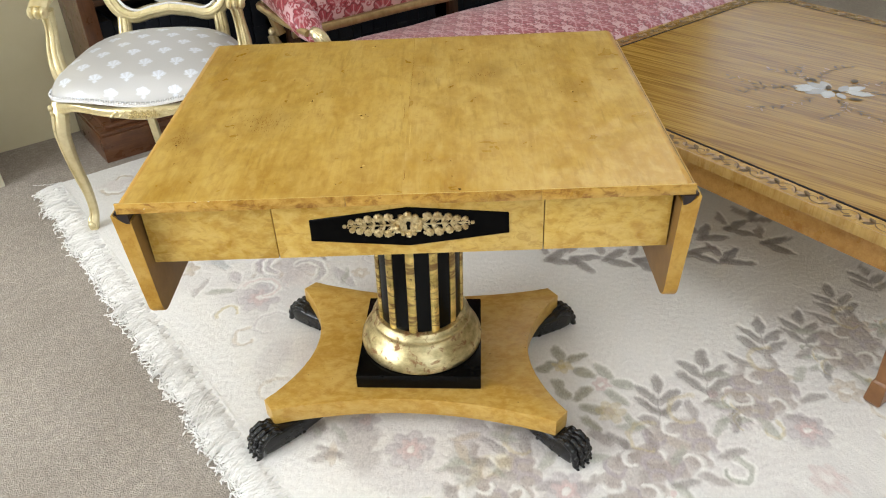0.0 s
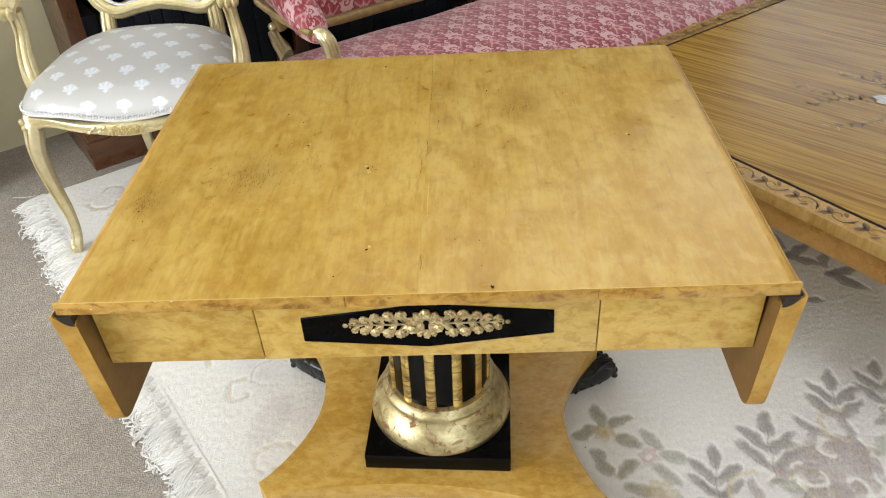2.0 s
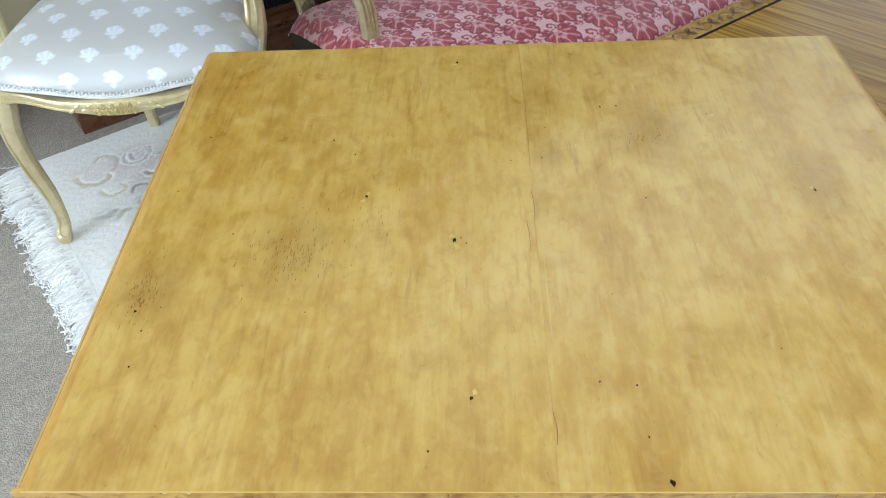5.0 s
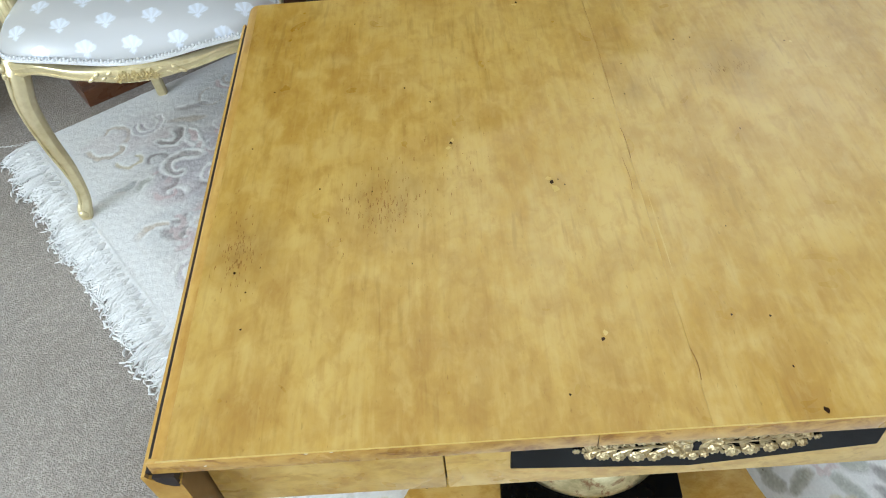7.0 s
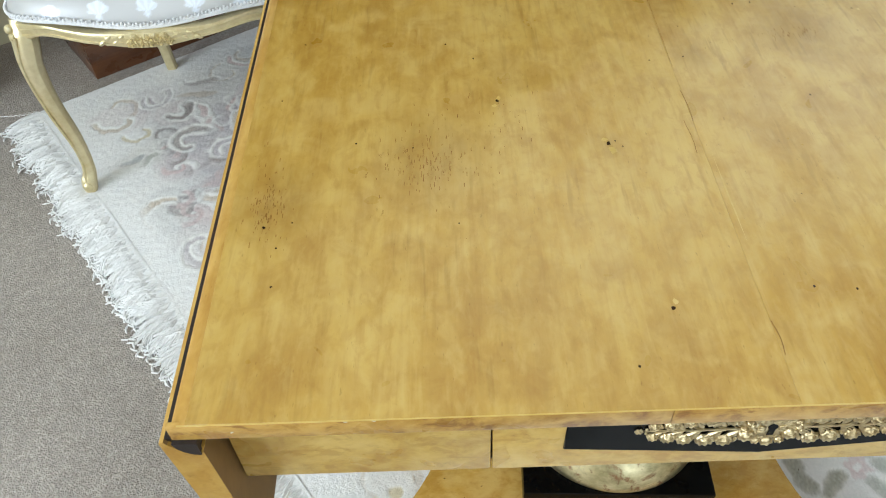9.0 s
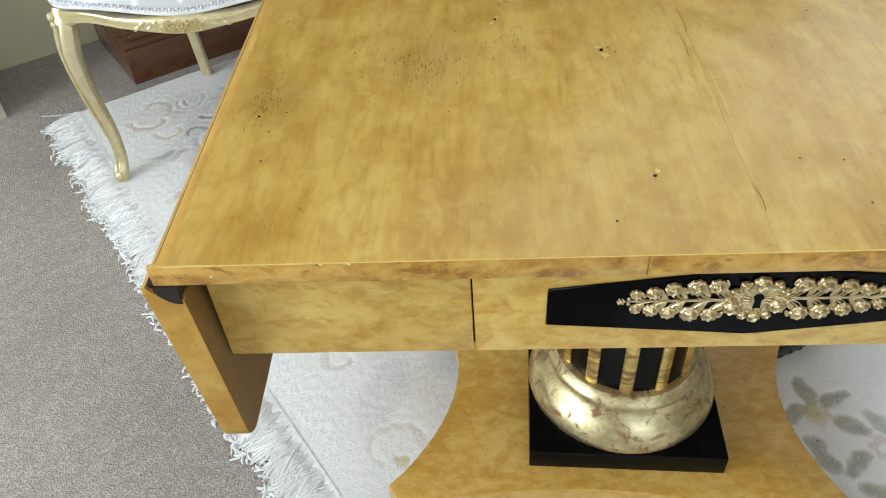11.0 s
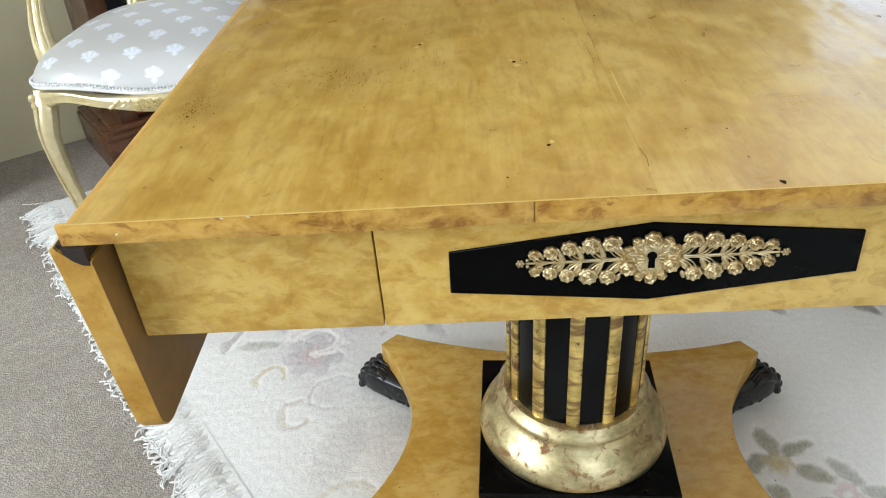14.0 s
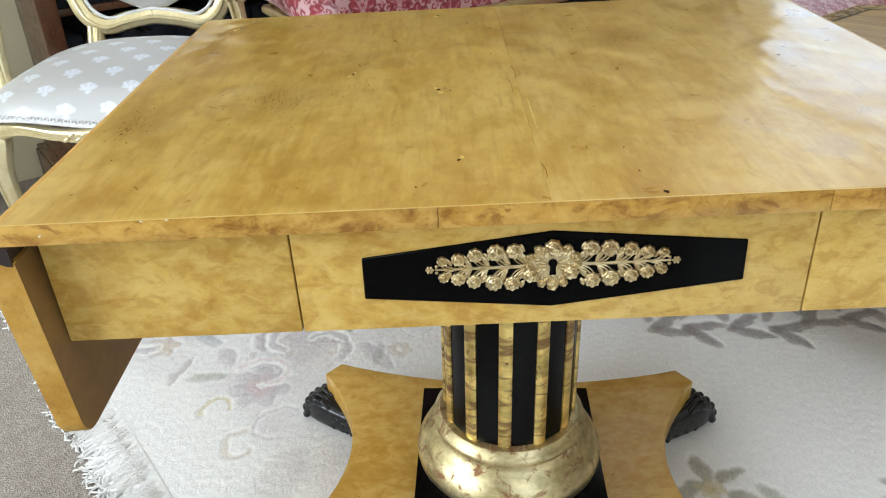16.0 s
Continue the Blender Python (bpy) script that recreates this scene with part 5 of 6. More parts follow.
def chair_seat_point(U, V):
    q = np.where(V < 0, 5.0, 2.7)
    d = (np.abs(U) ** q + np.abs(V) ** q) ** (1 / q) + 1e-9
    k = np.maximum(np.abs(U), np.abs(V)) / d
    u, v = U * k, V * k
    e = np.maximum(np.abs(U), np.abs(V))
    bulge = 1 + 0.030 * np.sin(math.pi * np.clip((e - 0.55) / 0.45, 0, 1))
    x = u * (0.312 - 0.062 * (v + 1) / 2) * bulge
    y = -0.015 + v * 0.250 * bulge - 0.026 * (1 - u * u) * (v < 0) * np.abs(v)
    wave = 0.010 * np.cos(u * math.pi * 1.6) * (v < -0.5) * (e > 0.8)
    z = 0.447 - wave * np.clip((e - 0.8) * 5, 0, 1) + 0.084 * np.clip(1 - e ** 3.6, 0, 1) ** 0.55 + 0.018 * (1 - e ** 2)
    return x, y, z


def motif_cloth(X, Y, du, dv, size):
    """Silver ground with staggered white palmettes."""
    row = np.floor(Y / dv)
    sx = X - 0.5 * du * (row % 2)
    a = sx - (np.floor(sx / du) + 0.5) * du
    b = Y - (row + 0.5) * dv
    p, q = a / size, b / (0.98 * size)
    th = np.arctan2(q + 0.45, p)
    wide = np.where(q > 0, 0.92 * np.clip(1 - np.abs(q / 0.88) ** 2.4, 0, 1) ** 0.45, 0.92 + q * 0.98)
    wide = wide * (0.90 + 0.13 * np.cos(9 * th)) - 0.30 * np.exp(-((q + 0.34) / 0.10) ** 2)
    m = np.clip((wide - np.abs(p)) / 0.13, 0, 1) * (np.abs(q) < 0.95)
    vein = np.clip(0.5 + 0.9 * np.cos(11 * (th - math.pi / 2)), 0, 1)
    m = m * (0.62 + 0.38 * vein)
    base, white = np.array((0.53, 0.525, 0.52)), np.array((0.76, 0.80, 0.88))
    return base + (white - base) * m[..., None]


def armchair():
    g = CHAIRGILT

    def seat_colour(U, V):
        x, y, z = chair_seat_point(U, V)
        s = np.where(V < 0, -1, 1) * np.clip(0.53 - z, 0, 0.1) * 0.75
        return motif_cloth(x + 0.0405, y + s + 0.4885, 0.093, 0.067, 0.0255)

    e = np.sin(np.linspace(-1, 1, 280) * math.pi / 2) * 0.35 + np.linspace(-1, 1, 280) * 0.65
    grid_cloth("seat", e, e, lambda U, V: chair_seat_point(U, V), seat_colour, SATINCLOTH, chair, "", "silver satin seat with white flower motifs")
    t = np.linspace(-1, 1, 30)[:-1]
    loop = [(q, -1) for q in t] + [(1, q) for q in t] + [(-q, 1) for q in t] + [(-1, -q) for q in t]
    pts = [chair_seat_point(np.array(a), np.array(b)) for a, b in loop]
    pts = [(float(x) * 1.002, float(y) * 1.004, float(z) + 0.003, 0.0035, 0.0055) for x, y, z in pts]
    part("braid", sweep(pts + pts[:1], 6, 1), WHITECORD, chair, "white gimp braid round the seat")
    lace = bmesh.new()
    rows = smooth_path([q[:3] for q in pts + pts[:1]], 3)
    for k, q in enumerate(rows):
        ball((q[0] * 1.008, q[1] * 1.008, q[2] + (0.009 if k % 2 else 0.006)), (0.0028, 0.0028, 0.0040), lace, None, 6, 4)
    part("braid_lace", lace, WHITECORD, chair, "scalloped white lace braid")
    # serpentine front rail, carved in the middle
    front = [(-0.270, -0.222, 0.418, 0.012, 0.022), (-0.20, -0.258, 0.434, 0.013, 0.013), (-0.11, -0.283, 0.424, 0.014, 0.014), (0, -0.290, 0.416, 0.015, 0.020), (0.11, -0.283, 0.424, 0.014, 0.014), (0.20, -0.258, 0.434, 0.013, 0.013), (0.270, -0.222, 0.418, 0.012, 0.022)]
    rail = part("front_rail", sweep(front, 12, 8, (0, 0, 1), 3.2), g, chair, "serpentine carved gilt rail")
    for dz, q in ((-0.008, 0.0032), (0.004, 0.0026)):
        bead = [(x, y - 0.013, z + dz, q, q) for x, y, z, a, b in front]
        part("rail_moulding", sweep(bead, 6, 8), g, rail, "")
    b = bmesh.new()
    for k in range(9):
        x = (k - 4) * 0.0095
        rosette((x, -0.304 + abs(x) * 0.05, 0.418 + 0.010 * ((k % 2) - 0.5)), 0.0085, 0.009, 5, b)
    for s in (-1, 1):
        for dz in (0.0, -0.010):
            sweep([(s * 0.035, -0.302, 0.418 + dz, 0.005, 0.004), (s * 0.06, -0.300, 0.425 + dz, 0.0045, 0.004), (s * 0.085, -0.297, 0.422 + dz, 0.004, 0.004), (s * 0.105, -0.294, 0.430 + dz, 0.002, 0.003)], 6, 4, (0, 0, 1), 2, b)
        for k in range(5):
            ball((s * (0.042 + 0.013 * k), -0.301, 0.416 + 0.010 * (k % 2)), (0.009, 0.004, 0.0045), b, Matrix.Rotation(s * 0.5, 4, "Y"), 8, 5)
    part("rail_carving", b, g, rail, "carved flower cluster")
    for s in (-1, 1):
        part("side_rail", sweep([(s * 0.264, -0.225, 0.420, 0.012, 0.022), (s * 0.275, -0.08, 0.430, 0.012, 0.015), (s * 0.240, 0.10, 0.428, 0.012, 0.016), (s * 0.185, 0.228, 0.420, 0.012, 0.022)], 10, 6, (0, 0, 1), 3), g, chair, "")
        # cabriole front leg with a carved knee and scroll toe
        leg = sweep([(s * 0.269, -0.209, 0.436, 0.021, 0.021), (s * 0.275, -0.219, 0.390, 0.0255, 0.0255), (s * 0.281, -0.231, 0.33, 0.0225, 0.0225), (s * 0.275, -0.233, 0.24, 0.0180, 0.0180), (s * 0.263, -0.229, 0.14, 0.0150, 0.0150), (s * 0.261, -0.235, 0.06, 0.0140, 0.0140), (s * 0.269, -0.247, 0.024, 0.0175, 0.017), (s * 0.271, -0.249, 0.0, 0.014, 0.012)], 12, 6, (0, 1, 0), 2.6)
        leg = part("front_leg", leg, g, chair, "gilt cabriole leg")
        part("leg_moulding", sweep([(s * 0.283, -0.243, 0.41, 0.003, 0.003), (s * 0.292, -0.253, 0.33, 0.003, 0.003), (s * 0.283, -0.250, 0.22, 0.003, 0.003), (s * 0.267, -0.243, 0.10, 0.003, 0.003), (s * 0.271, -0.261, 0.03, 0.003, 0.003)], 6, 5, (0, 1, 0)), g, leg)
        b = bmesh.new()
        for k in range(6):
            ball((s * (0.291 - 0.002 * k), -0.231 - 0.002 * k, 0.424 - 0.017 * k), (0.0085, 0.010, 0.010), b, None, 8, 6)
        part("knee_carving", b, g, leg, "carved acanthus knee")
        part("toe_scroll", ball((s * 0.271, -0.259, 0.020), (0.013, 0.011, 0.014), None, None, 10, 7), g, leg)
        part("back_leg", sweep([(s * 0.165, 0.232, 0.44, 0.020, 0.020), (s * 0.158, 0.238, 0.28, 0.017, 0.017), (s * 0.150, 0.247, 0.12, 0.0155, 0.0155), (s * 0.146, 0.260, 0.0, 0.0145, 0.0145)], 10, 6, (0, 1, 0), 3), g, chair, "")
        # arm and its scrolled support
        part("arm_support", sweep([(s * 0.276, -0.085, 0.425, 0.026, 0.022), (s * 0.288, -0.088, 0.48, 0.026, 0.020), (s * 0.292, -0.075, 0.545, 0.021, 0.018), (s * 0.284, -0.062, 0.615, 0.017, 0.016), (s * 0.280, -0.070, 0.672, 0.021, 0.018)], 12, 6, (0, 1, 0), 2.8), g, chair, "gilt scrolled arm support")
        for dx in (-0.009, 0.009):
            part("support_moulding", sweep([(s * 0.284 + dx, -0.109, 0.462, 0.004, 0.004), (s * 0.291 + dx, -0.098, 0.535, 0.004, 0.004), (s * 0.284 + dx, -0.081, 0.610, 0.0035, 0.004), (s * 0.280 + dx, -0.090, 0.662, 0.0035, 0.004)], 6, 5, (0, 1, 0)), g, chair)
        arm = part("arm", sweep([(s * 0.290, -0.105, 0.682, 0.030, 0.018), (s * 0.286, -0.070, 0.698, 0.029, 0.018), (s * 0.274, 0.02, 0.706, 0.022, 0.015), (s * 0.250, 0.16, 0.722, 0.020, 0.015), (s * 0.225, 0.270, 0.765, 0.018, 0.018)], 12, 6, (0, 0, 1), 2.4), g, chair, "gilt open arm")
        scroll = bmesh.new()
        for k in range(3):
            ball((s * (0.272 + 0.018 * k), -0.110 - 0.003 * (k == 1), 0.676), (0.011, 0.020, 0.019), scroll, None, 12, 8)
        part("arm_scroll", scroll, g, arm)
    part("back_rail", sweep([(-0.185, 0.228, 0.420, 0.012, 0.022), (0, 0.240, 0.420, 0.012, 0.022), (0.185, 0.228, 0.420, 0.012, 0.022)], 10, 6, (0, 0, 1), 3), g, chair, "")
    # cartouche-shaped back
    lean = 0.20

    def back(x, z, y=0.0):
        return (x, 0.245 + y + (z - 0.42) * lean - 0.10 * x * x, z)

    ring = [(0, 0.562), (0.07, 0.552), (0.135, 0.541), (0.190, 0.585), (0.218, 0.71), (0.222, 0.84), (0.19, 0.94), (0.10, 0.975), (0, 0.995)]
    ring = ring + [(-x, z) for x, z in reversed(ring[1:-1])]
    pts = [(*back(x, z), 0.024, 0.022) for x, z in ring]
    frame_ = part("back_frame", sweep(pts + pts[:1], 12, 5, (0, 1, 0), 2.6), g, chair, "gilt moulded back frame")
    pts = [(*back(x, z, -0.022), 0.006, 0.006) for x, z in ring]
    part("frame_moulding", sweep(pts + pts[:1], 8, 5, (0, 1, 0)), g, frame_)
    pts = [(*back(x * 0.885, 0.57 + (z - 0.57) * 0.92 + 0.020, -0.018), 0.0045, 0.0045) for x, z in ring]
    part("back_braid", sweep(pts + pts[:1], 6, 5, (0, 1, 0)), WHITECORD, chair, "white gimp braid round the back")
    for s in (-1, 1):
        part("back_post", sweep([(s * 0.170, 0.232, 0.42, 0.023, 0.018), (s * 0.166, 0.255, 0.50, 0.023, 0.016), (s * 0.160, 0.272, 0.575, 0.019, 0.016)], 10, 5, (0, 1, 0), 3), g, chair, "fluted gilt post")
        for dx in (-0.008, 0.008):
            part("post_flute", sweep([(s * 0.167 + dx, 0.230, 0.465, 0.0035, 0.003), (s * 0.166 + dx, 0.237, 0.50, 0.0035, 0.003), (s * 0.162 + dx, 0.250, 0.545, 0.0035, 0.003)], 6, 4, (0, 1, 0)), g, chair)

    def back_point(U, V):
        d = (np.abs(U) ** 4 + np.abs(V) ** 4) ** 0.25 + 1e-9
        k = np.maximum(np.abs(U), np.abs(V)) / d
        u, v = U * k, V * k
        x = u * (0.192 + 0.008 * v)
        z = 0.783 + v * 0.192
        z = z - 0.016 * np.cos(np.pi * u * 1.5) * (v < -0.3) * np.clip(-v, 0, 1)
        e = np.maximum(np.abs(U), np.abs(V))
        y = 0.245 + (z - 0.42) * lean - 0.10 * x * x - 0.035 * np.clip(1 - e ** 3, 0, 1) ** 0.7
        return x, y, z

    def back_colour(U, V):
        x, y, z = back_point(U, V)
        return motif_cloth(x + 0.04, z - 0.60, 0.093, 0.067, 0.0255)

    e = np.linspace(-1, 1, 110)
    grid_cloth("back_pad", e, e[::-1], lambda U, V: back_point(U, V), back_colour, SATINCLOTH, chair, "", "silver satin back with white flower motifs")


armchair()


# ---- the sofa ----
sofa = thing("sofa", (1.5, 1.25, RUG), "gilt framed sofa in red and pink silk damask", "sofa", room=True)
S0 = Matrix.Translation((-1.5, -1.25, -RUG))


def damask(A, B):
    """Fan-shaped blossoms in staggered rows with curling leaves between, red on pale pink, outlined darker."""
    A, B = A + 0.0022 * lumps(A, B, 0.05, 31), B + 0.0022 * lumps(A, B, 0.05, 32)
    du, dv = 0.112, 0.128
    red, dark = np.zeros_like(A), np.zeros_like(A)

    def cell(ou, ov):
        return (A - ou + du / 2) % du - du / 2, (B - ov + dv / 2) % dv - dv / 2

    def soft(d, w=0.0016):
        return np.clip(d / w + 0.5, 0, 1)

    for ou, ov in ((0, 0), (du / 2, dv / 2)):
        a, b = cell(ou, ov)
        # the blossom: rays from its foot
        r, th = np.hypot(a * 0.95, b + 0.020), np.arctan2(a, b + 0.020)
        edge = (0.056 - 0.010 * np.abs(th) ** 1.5) * (0.80 + 0.20 * np.abs(np.cos(4.5 * th)) ** 0.7) * (np.abs(th) < 2.2)
        body = soft(edge - r)
        vein = soft(0.0011 - np.abs(np.sin(4.5 * th)) * r * 0.16, 0.001) * (r > 0.012)
        core = soft(0.0045 - np.abs(np.hypot(a, b + 0.010) - 0.010), 0.002)
        rim = soft(0.0024 - np.abs(edge - 0.0022 - r)) * body
        red = np.maximum(red, body * (1 - 0.85 * vein) * (1 - 0.6 * core))
        dark = np.maximum(dark, np.maximum(rim, soft(0.0007 - np.abs(np.cos(4.5 * th)) * r * 0.12, 0.001) * body * (r > 0.02)))
        # curling leaves at each side and below
        for sa, sb, q in ((0.037, -0.032, 0.0190), (-0.037, -0.032, 0.0190), (0.033, 0.038, 0.0155), (-0.033, 0.038, 0.0155), (0.0, -0.044, 0.014), (0.0, 0.046, 0.010)):
            x, y = a - sa, b - sb
            rr, tt = np.hypot(x, y), np.arctan2(y, x * (1 if sa >= 0 else -1))
            coil = np.cos(tt - rr / q * 7.5)
            leaf = soft((coil - 0.05) * 0.006) * soft(q * (1 + 0.16 * np.cos(7 * tt)) - rr)
            red = np.maximum(red, leaf)
            dark = np.maximum(dark, soft(0.0012 - np.abs(coil - 0.12) * 0.005) * leaf)
    pale, tone, deep = np.array((0.60, 0.37, 0.38)), np.array((0.33, 0.030, 0.048)), np.array((0.15, 0.009, 0.016))
    col = pale + (tone - pale) * (red * 0.97)[..., None]
    return col + (deep - col) * (dark * 0.9)[..., None]


def sofa_build():
    g = SOFAGILT
    prof = np.array(smooth_path([(1.500, 0.405), (1.46, 0.432), (1.30, 0.455), (1.10, 0.462), (0.95, 0.455), (0.865, 0.435), (0.820, 0.395), (0.808, 0.34), (0.812, 0.285)], 40))
    step = np.r_[0, np.cumsum(np.hypot(*np.diff(prof, axis=0).T))]
    s = np.arange(0, step[-1], 0.0027)
    pv, pz = np.interp(s, step, prof[:, 0]), np.interp(s, step, prof[:, 1])
    us = np.concatenate([np.arange(0.455, 1.75, 0.0026), np.arange(1.75, 2.62, 0.006)])

    def place(U, S):
        v, z = np.interp(S, s, pv), np.interp(S, s, pz)
        e = np.clip(1 - np.minimum(U - 0.455, 2.62 - U) / 0.09, 0, 1)
        z = z - 0.045 * e ** 3 + 0.004 * lumps(U, S, 0.45, 40)
        return U - 1.5, v - 1.25, z - RUG

    grid_cloth("seat", us, s[::-1], place, lambda U, S: damask(U * 0.88, S * 0.88), DAMASK, sofa, "", "sprung seat in red and pink damask")
    part("seat_rail", sweep([(0.47, 0.83, 0.262, 0.016, 0.030), (1.0, 0.812, 0.262, 0.016, 0.026), (1.53, 0.806, 0.250, 0.016, 0.036), (2.06, 0.812, 0.262, 0.016, 0.026), (2.60, 0.83, 0.262, 0.016, 0.030)], 10, 8, (0, 0, 1), 3), g, sofa, "carved gilt seat rail", S0)
    # dark block stands for the shade under the seat
    part("seat_base", box(0.47, 2.60, 0.83, 1.50, 0.235, 0.40), SHADE_FILL, sofa, "block under the seat, coloured dark as shade", S0)
    for u in (0.50, 1.53, 2.57):
        part("leg", sweep([(u, 0.835, 0.25, 0.028, 0.028), (u, 0.818, 0.20, 0.028, 0.028), (u, 0.835, 0.10, 0.016, 0.016), (u, 0.815, RUG, 0.018, 0.016)], 10, 6, (0, 1, 0), 2.4), g, sofa, "gilt cabriole leg", S0)
        part("back_leg", sweep([(u, 1.50, 0.28, 0.020, 0.020), (u, 1.55, RUG, 0.015, 0.015)], 8, 4, (0, 1, 0), 3), g, sofa, "", S0)
    # back: lower rail, padded panel and outer frame, leaning
    part("back_lower_rail", sweep([(0.585, 1.545, 0.478, 0.016, 0.017), (0.75, 1.515, 0.485, 0.016, 0.016), (1.05, 1.515, 0.486, 0.016, 0.016), (1.53, 1.515, 0.482, 0.016, 0.020), (2.0, 1.515, 0.486, 0.016, 0.016), (2.48, 1.545, 0.478, 0.016, 0.017)], 10, 8, (0, 0, 1), 2.6), g, sofa, "gilt rail under the back", S0)
    us2, zs = np.concatenate([np.arange(0.575, 1.3, 0.0030), np.arange(1.3, 2.49, 0.008)]), np.concatenate([np.arange(0.490, 0.68, 0.0030), np.arange(0.68, 0.96, 0.008)])

    def back_place(U, Z):
        d = np.minimum.reduce([U - 0.575, 2.49 - U, Z - 0.490, 0.96 - Z])
        return U - 1.5, 1.53 + (Z - 0.49) * 0.22 - 0.030 * np.clip(d / 0.07, 0, 1) ** 0.6 - 1.25, Z - RUG

    grid_cloth("back_panel", us2, zs, back_place, lambda U, Z: damask(U * 0.88, Z * 0.88), DAMASK, sofa, "", "padded back in red damask")
    part("back_frame", sweep([(0.560, 1.585, 0.475, 0.018, 0.018), (0.535, 1.60, 0.60, 0.018, 0.018), (0.545, 1.635, 0.85, 0.018, 0.018), (0.70, 1.66, 0.985, 0.018, 0.018), (1.1, 1.66, 1.0, 0.018, 0.018), (1.53, 1.67, 1.06, 0.018, 0.030), (1.96, 1.66, 1.0, 0.018, 0.018), (2.36, 1.66, 0.985, 0.018, 0.018), (2.52, 1.635, 0.85, 0.018, 0.018), (2.53, 1.60, 0.60, 0.018, 0.018), (2.50, 1.585, 0.475, 0.018, 0.018)], 10, 8, (0, 1, 0), 2.4), g, sofa, "gilt moulded back frame", S0)
    # dark sheet stands for the shade behind the sofa's back
    part("back_lining", box(0.57, 2.49, 1.60, 1.612, 0.50, 0.95), SHADE_FILL, sofa, "sheet behind the back, coloured dark as shade", S0)
    for e, u0 in ((1, 0.515), (-1, 2.545)):
        # rolled arm pad and its gilt support
        a = np.concatenate([np.linspace(0, 0.85, 110), np.linspace(0.853, 1, 50)])
        th = np.linspace(0, 2 * math.pi, 110)
        path = np.array(smooth_path([(0.0, 1.63, 0.665), (-0.012, 1.50, 0.665), (-0.010, 1.38, 0.635), (0.004, 1.285, 0.588), (0.010, 1.238, 0.560)], 25))
        tt = np.linspace(0, 1, len(path))

        def pad(A, T, u0=u0, e=e):
            pu, pv_, pz_ = (np.interp(A, tt, path[:, k]) for k in range(3))
            r = 0.052 * np.clip((1 - A) / 0.30, 0.0, 1) ** 0.55 * np.clip(A / 0.03, 0.5, 1) ** 0.5
            return u0 + e * pu + r * 0.95 * np.cos(T) - 1.5, pv_ - 1.25 + 0.25 * r * np.sin(T), pz_ + r * 1.05 * np.sin(T) - RUG

        grid_cloth("arm_pad", a, th, pad, lambda A, T: damask(A * 0.42, T * 0.052), DAMASK, sofa, "", "rolled damask arm pad")
        spine = [(u0 - 0.004 * e, 1.285, 0.560, 0.012, 0.012), (u0 + 0.004 * e, 1.245, 0.572, 0.020, 0.016), (u0 + 0.018 * e, 1.222, 0.545, 0.023, 0.016), (u0 + 0.024 * e, 1.215, 0.49, 0.021, 0.016), (u0 + 0.016 * e, 1.20, 0.42, 0.022, 0.018), (u0 - 0.02 * e, 1.17, 0.29, 0.024, 0.022)]
        sup = part("arm_support", sweep(spine, 12, 6, (0, 1, 0), 2.6), ARMGILT, sofa, "gilt leaf-carved arm support", S0)
        for q in (-0.014, -0.005, 0.005, 0.014):
            part("leaf_rib", sweep([(x + q * (0.6 + 0.4 * (k > 0)), y - 0.013, z + 0.006 * (k < 2), 0.0035, 0.004) for k, (x, y, z, _, _) in enumerate(spine[1:5])], 6, 5, (0, 1, 0)), ARMGILT, sup, "", S0)
        bracket = [(u0 + 0.020 * e, 1.615, 0.468, 0.014, 0.012), (u0 + 0.030 * e, 1.60, 0.43, 0.022, 0.014), (u0 + 0.042 * e, 1.585, 0.39, 0.026, 0.016), (u0 + 0.035 * e, 1.57, 0.30, 0.020, 0.016)]
        back_sup = part("rear_support", sweep(bracket, 12, 6, (0, 1, 0), 2.4), ARMGILT, sofa, "gilt leaf-carved rear support", S0)
        for q in (-0.011, 0.0, 0.011):
            part("leaf_rib", sweep([(x + q * 1.2, y - 0.014, z, 0.004, 0.004) for x, y, z, _, _ in bracket[:3]], 6, 5, (0, 1, 0)), ARMGILT, back_sup, "", S0)
        part("arm_rail", sweep([(u0 - 0.020 * e, 1.25, 0.575, 0.012, 0.012), (u0 - 0.045 * e, 1.36, 0.590, 0.012, 0.012), (u0 - 0.045 * e, 1.52, 0.60, 0.012, 0.012), (u0 + 0.01 * e, 1.62, 0.58, 0.014, 0.014)], 8, 6), g, sofa, "", S0)
        part("frame_knob", ball((u0 + 0.018 * e, 1.595, 0.486), (0.015, 0.015, 0.015), None, None, 12, 8), ARMGILT, sofa, "", S0)
        part("side_rail", sweep([(u0 - 0.05 * e, 0.84, 0.262, 0.016, 0.028), (u0 - 0.05 * e, 1.2, 0.265, 0.016, 0.026), (u0 - 0.01 * e, 1.54, 0.30, 0.016, 0.028)], 10, 6, (0, 0, 1), 3), g, sofa, "", S0)


sofa_build()


# ---- the bookcase and its books ----
bookcase = thing("bookcase", (1.705, 2.16, 0), "dark mahogany bookcase with moulded plinth and open shelves", "bookcase", room=True)
B0 = Matrix.Translation((-1.705, -2.16, 0))
BI = 0.065
# the unseen right end is lengthened to darken the low table's reflections
BU0, BU1, BV0, BV1 = -0.050, 3.46, 1.985, 2.345


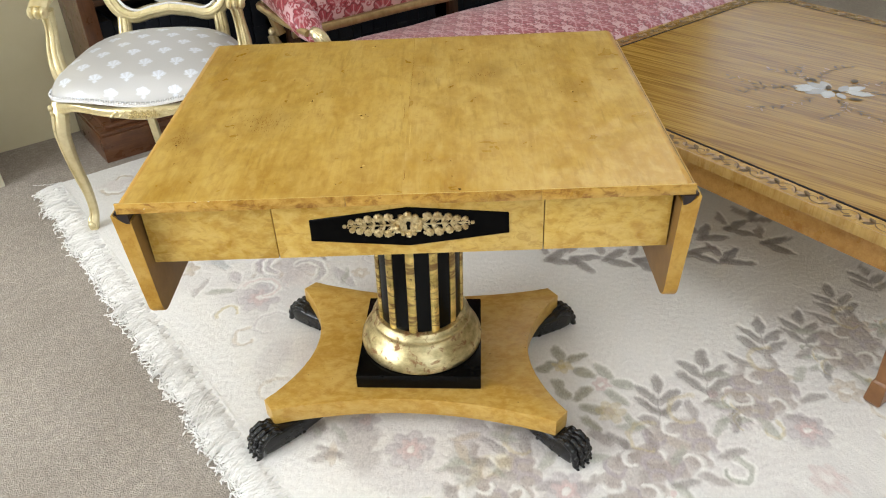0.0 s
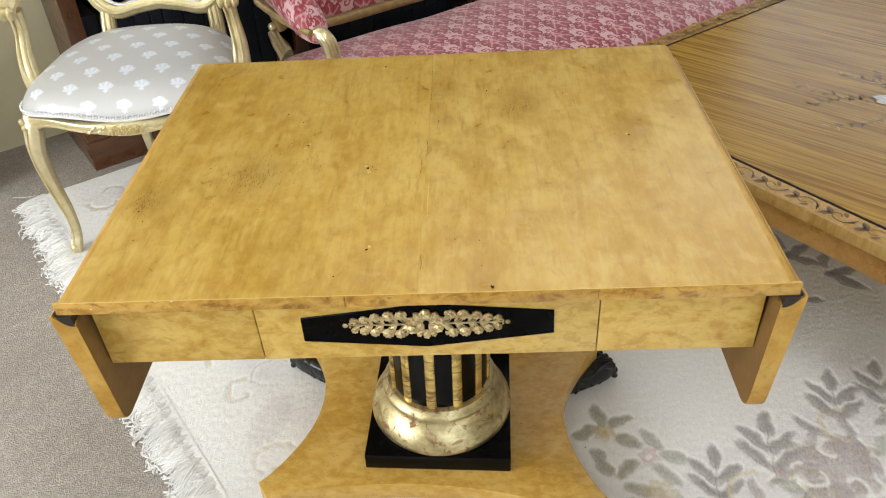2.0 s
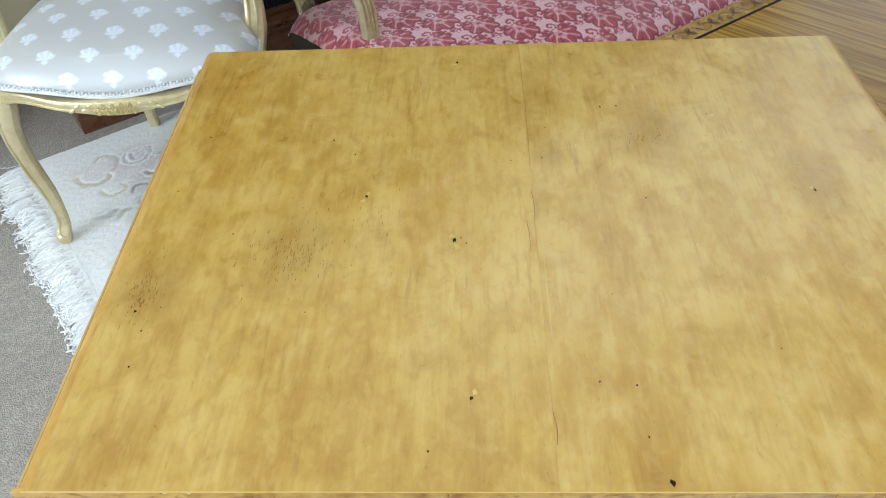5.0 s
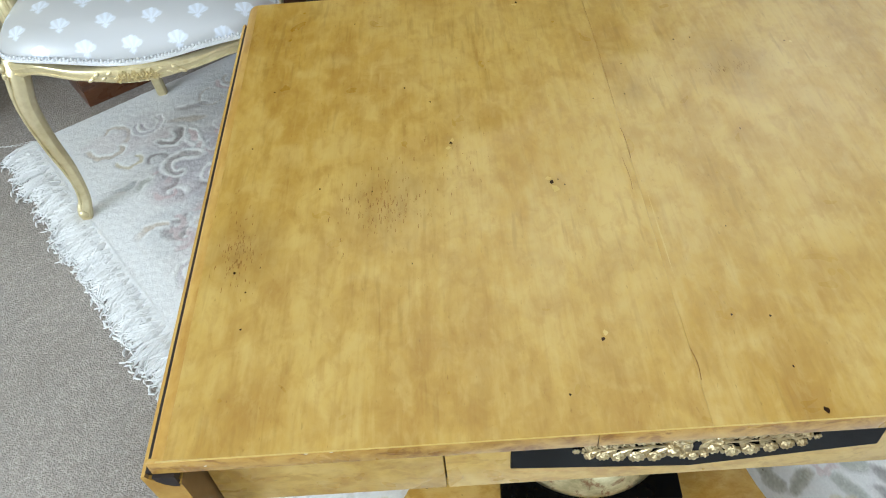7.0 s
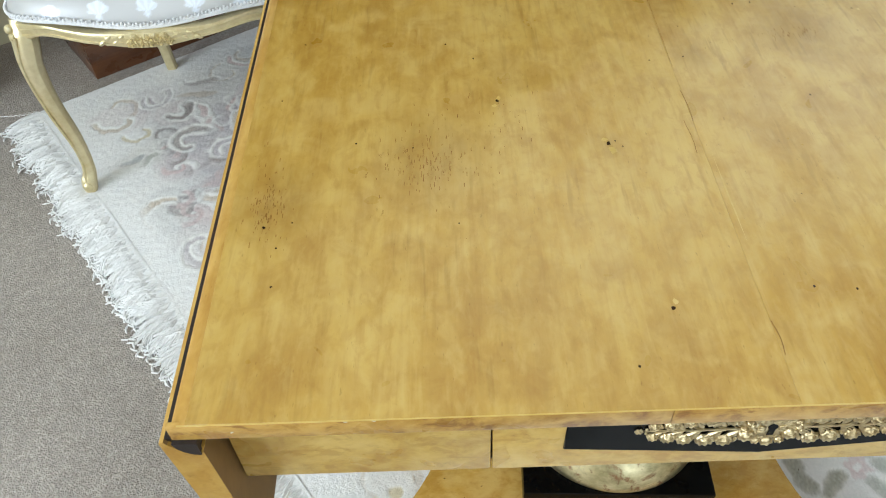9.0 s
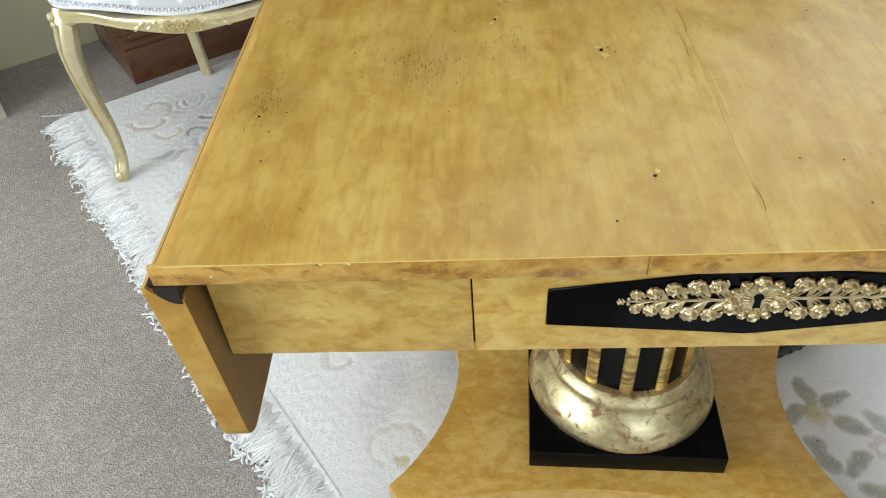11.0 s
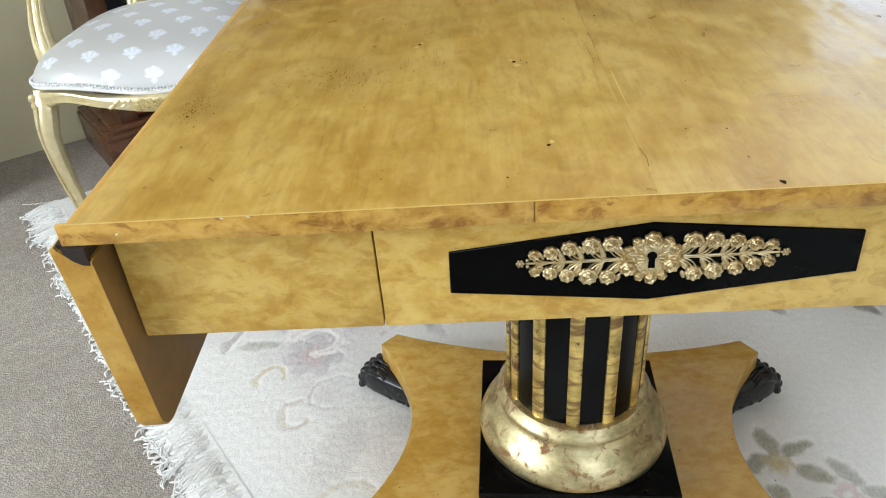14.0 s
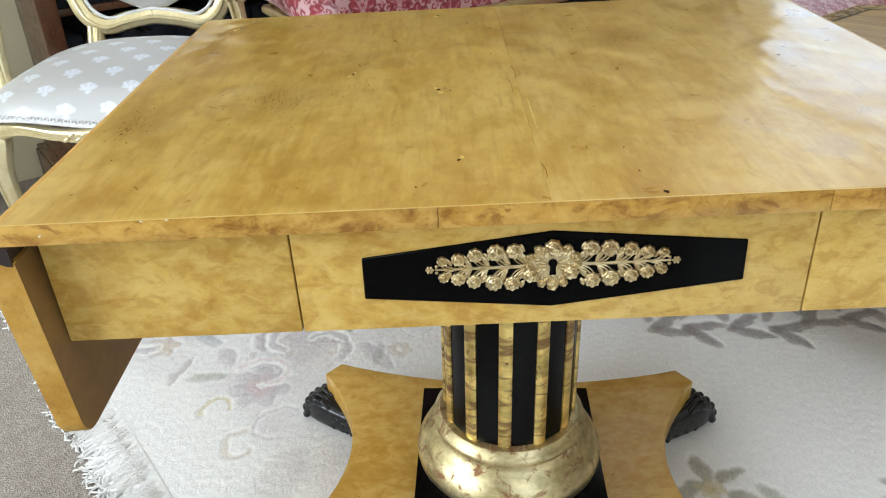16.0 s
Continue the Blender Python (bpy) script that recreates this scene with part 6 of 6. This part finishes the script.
def bookcase_build():
    part("plinth", box(BU0, BU1, BV0, BV1, 0.0, 0.105, 0.003), MAHOGANY, bookcase, "mahogany plinth", B0)
    b = box(BU0 + 0.006, BU1 - 0.006, BV0 + 0.006, BV1, 0.105, 0.120, 0.004)
    box(BU0 + 0.030, BU1 - 0.018, BV0 + 0.025, BV1, 0.120, 0.137, 0.006, 3, b)
    part("plinth_moulding", b, MAHOGANY, bookcase, "stepped moulding", B0)
    for u in (BU0 + BI, 0.80, 1.66, 2.52, BU1 - 0.022 - 0.055):
        part("post", box(u, u + 0.055, BV0 + 0.044, BV0 + 0.07, 0.137, 2.22, 0.003), MAHOGANY_Z, bookcase, "mahogany upright", B0)
    for u in (BU0 + BI + 0.002, BU1 - 0.044):
        part("side_panel", box(u, u + 0.020, BV0 + 0.07, BV1, 0.137, 2.22), MAHOGANY_Z, bookcase, "", B0)
    part("back_panel", box(BU0 + BI + 0.022, BU1 - 0.044, BV1 - 0.012, BV1, 0.137, 2.22), SHADE_FILL, bookcase, "back board, coloured dark as shade", B0)
    for z in (0.137, 0.56, 0.98, 1.40, 1.80):
        part("shelf", box(BU0 + BI + 0.022, BU1 - 0.044, BV0 + 0.072, BV1 - 0.012, z, z + 0.020, 0.002), MAHOGANY, bookcase, "", B0)
    b = box(BU0, BU1, BV0, BV1, 2.22, 2.27, 0.008)
    box(BU0 - 0.03, BU1 + 0.03, BV0 - 0.03, BV1, 2.27, 2.32, 0.012, 3, b)
    part("cornice", b, MAHOGANY, bookcase, "projecting cornice", B0)


bookcase_build()


def books():
    r = random.Random(13)
    for z, hmax in ((0.157, 0.37), (0.58, 0.36), (1.0, 0.35), (1.42, 0.34), (1.82, 0.34)):
        u = BU0 + BI + 0.060
        while u < BU1 - 0.12:
            w, h, d = r.uniform(0.040, 0.074), hmax * r.uniform(0.82, 0.97), r.uniform(0.17, 0.22)
            for post in (0.80, 1.66, 2.52):
                if post - 0.03 < u + w and u < post + 0.06:
                    u = post + 0.06
            bk = thing("book", (u + w / 2, BV0 + 0.085 + d / 2, z), "large dark navy cloth-bound book on a shelf", "book", "books in the bookcase", 0, True)
            v0, v1 = -d / 2, d / 2
            cover = box(-w / 2, w / 2, v0, v0 + 0.006, 0, h, 0.002, 2)
            for s in (-1, 1):
                box(min(s * w / 2, s * (w / 2 - 0.003)), max(s * w / 2, s * (w / 2 - 0.003)), v0 + 0.006, v1, 0, h, 0, 1, cover)
            for q in (0.15, 0.3, 0.55, 0.78):
                box(-w / 2, w / 2, v0 - 0.0014, v0 + 0.004, h * q, h * q + 0.006, 0, 1, cover)
            part("cover", cover, NAVY, bk)
            part("page_block", box(-w / 2 + 0.003, w / 2 - 0.003, v0 + 0.006, v1 - 0.004, 0.003, h - 0.004), PAGES, bk, "page block with shade in its dark colour")
            u += w + r.uniform(0.001, 0.004)


books()
red = thing("wallet", (0.095, 2.042, 0.157), "small red leather wallet on the lowest shelf", "wallet", room=True)
part("leather_body", box(-0.03, 0.03, -0.012, 0.012, 0, 0.016, 0.004), REDCLOTH, red)


# ---- the cream cupboard by the wall ----
cupboard = thing("cupboard", (-0.80, 2.20, 0), "cream painted low cupboard against the wall", "cupboard", room=True)
part("carcass", box(-0.40, 0.397, -0.150, 0.155, 0.0, 0.80, 0.003), CREAMBOARD, cupboard)
part("cupboard_top", box(-0.415, 0.412, -0.165, 0.156, 0.80, 0.825, 0.004), CREAMBOARD, cupboard)
for k in (-1, 1):
    part("door", box(min(0.01 * k, 0.385 * k), max(0.01 * k, 0.385 * k), -0.166, -0.150, 0.03, 0.78, 0.003), CREAMBOARD, cupboard)
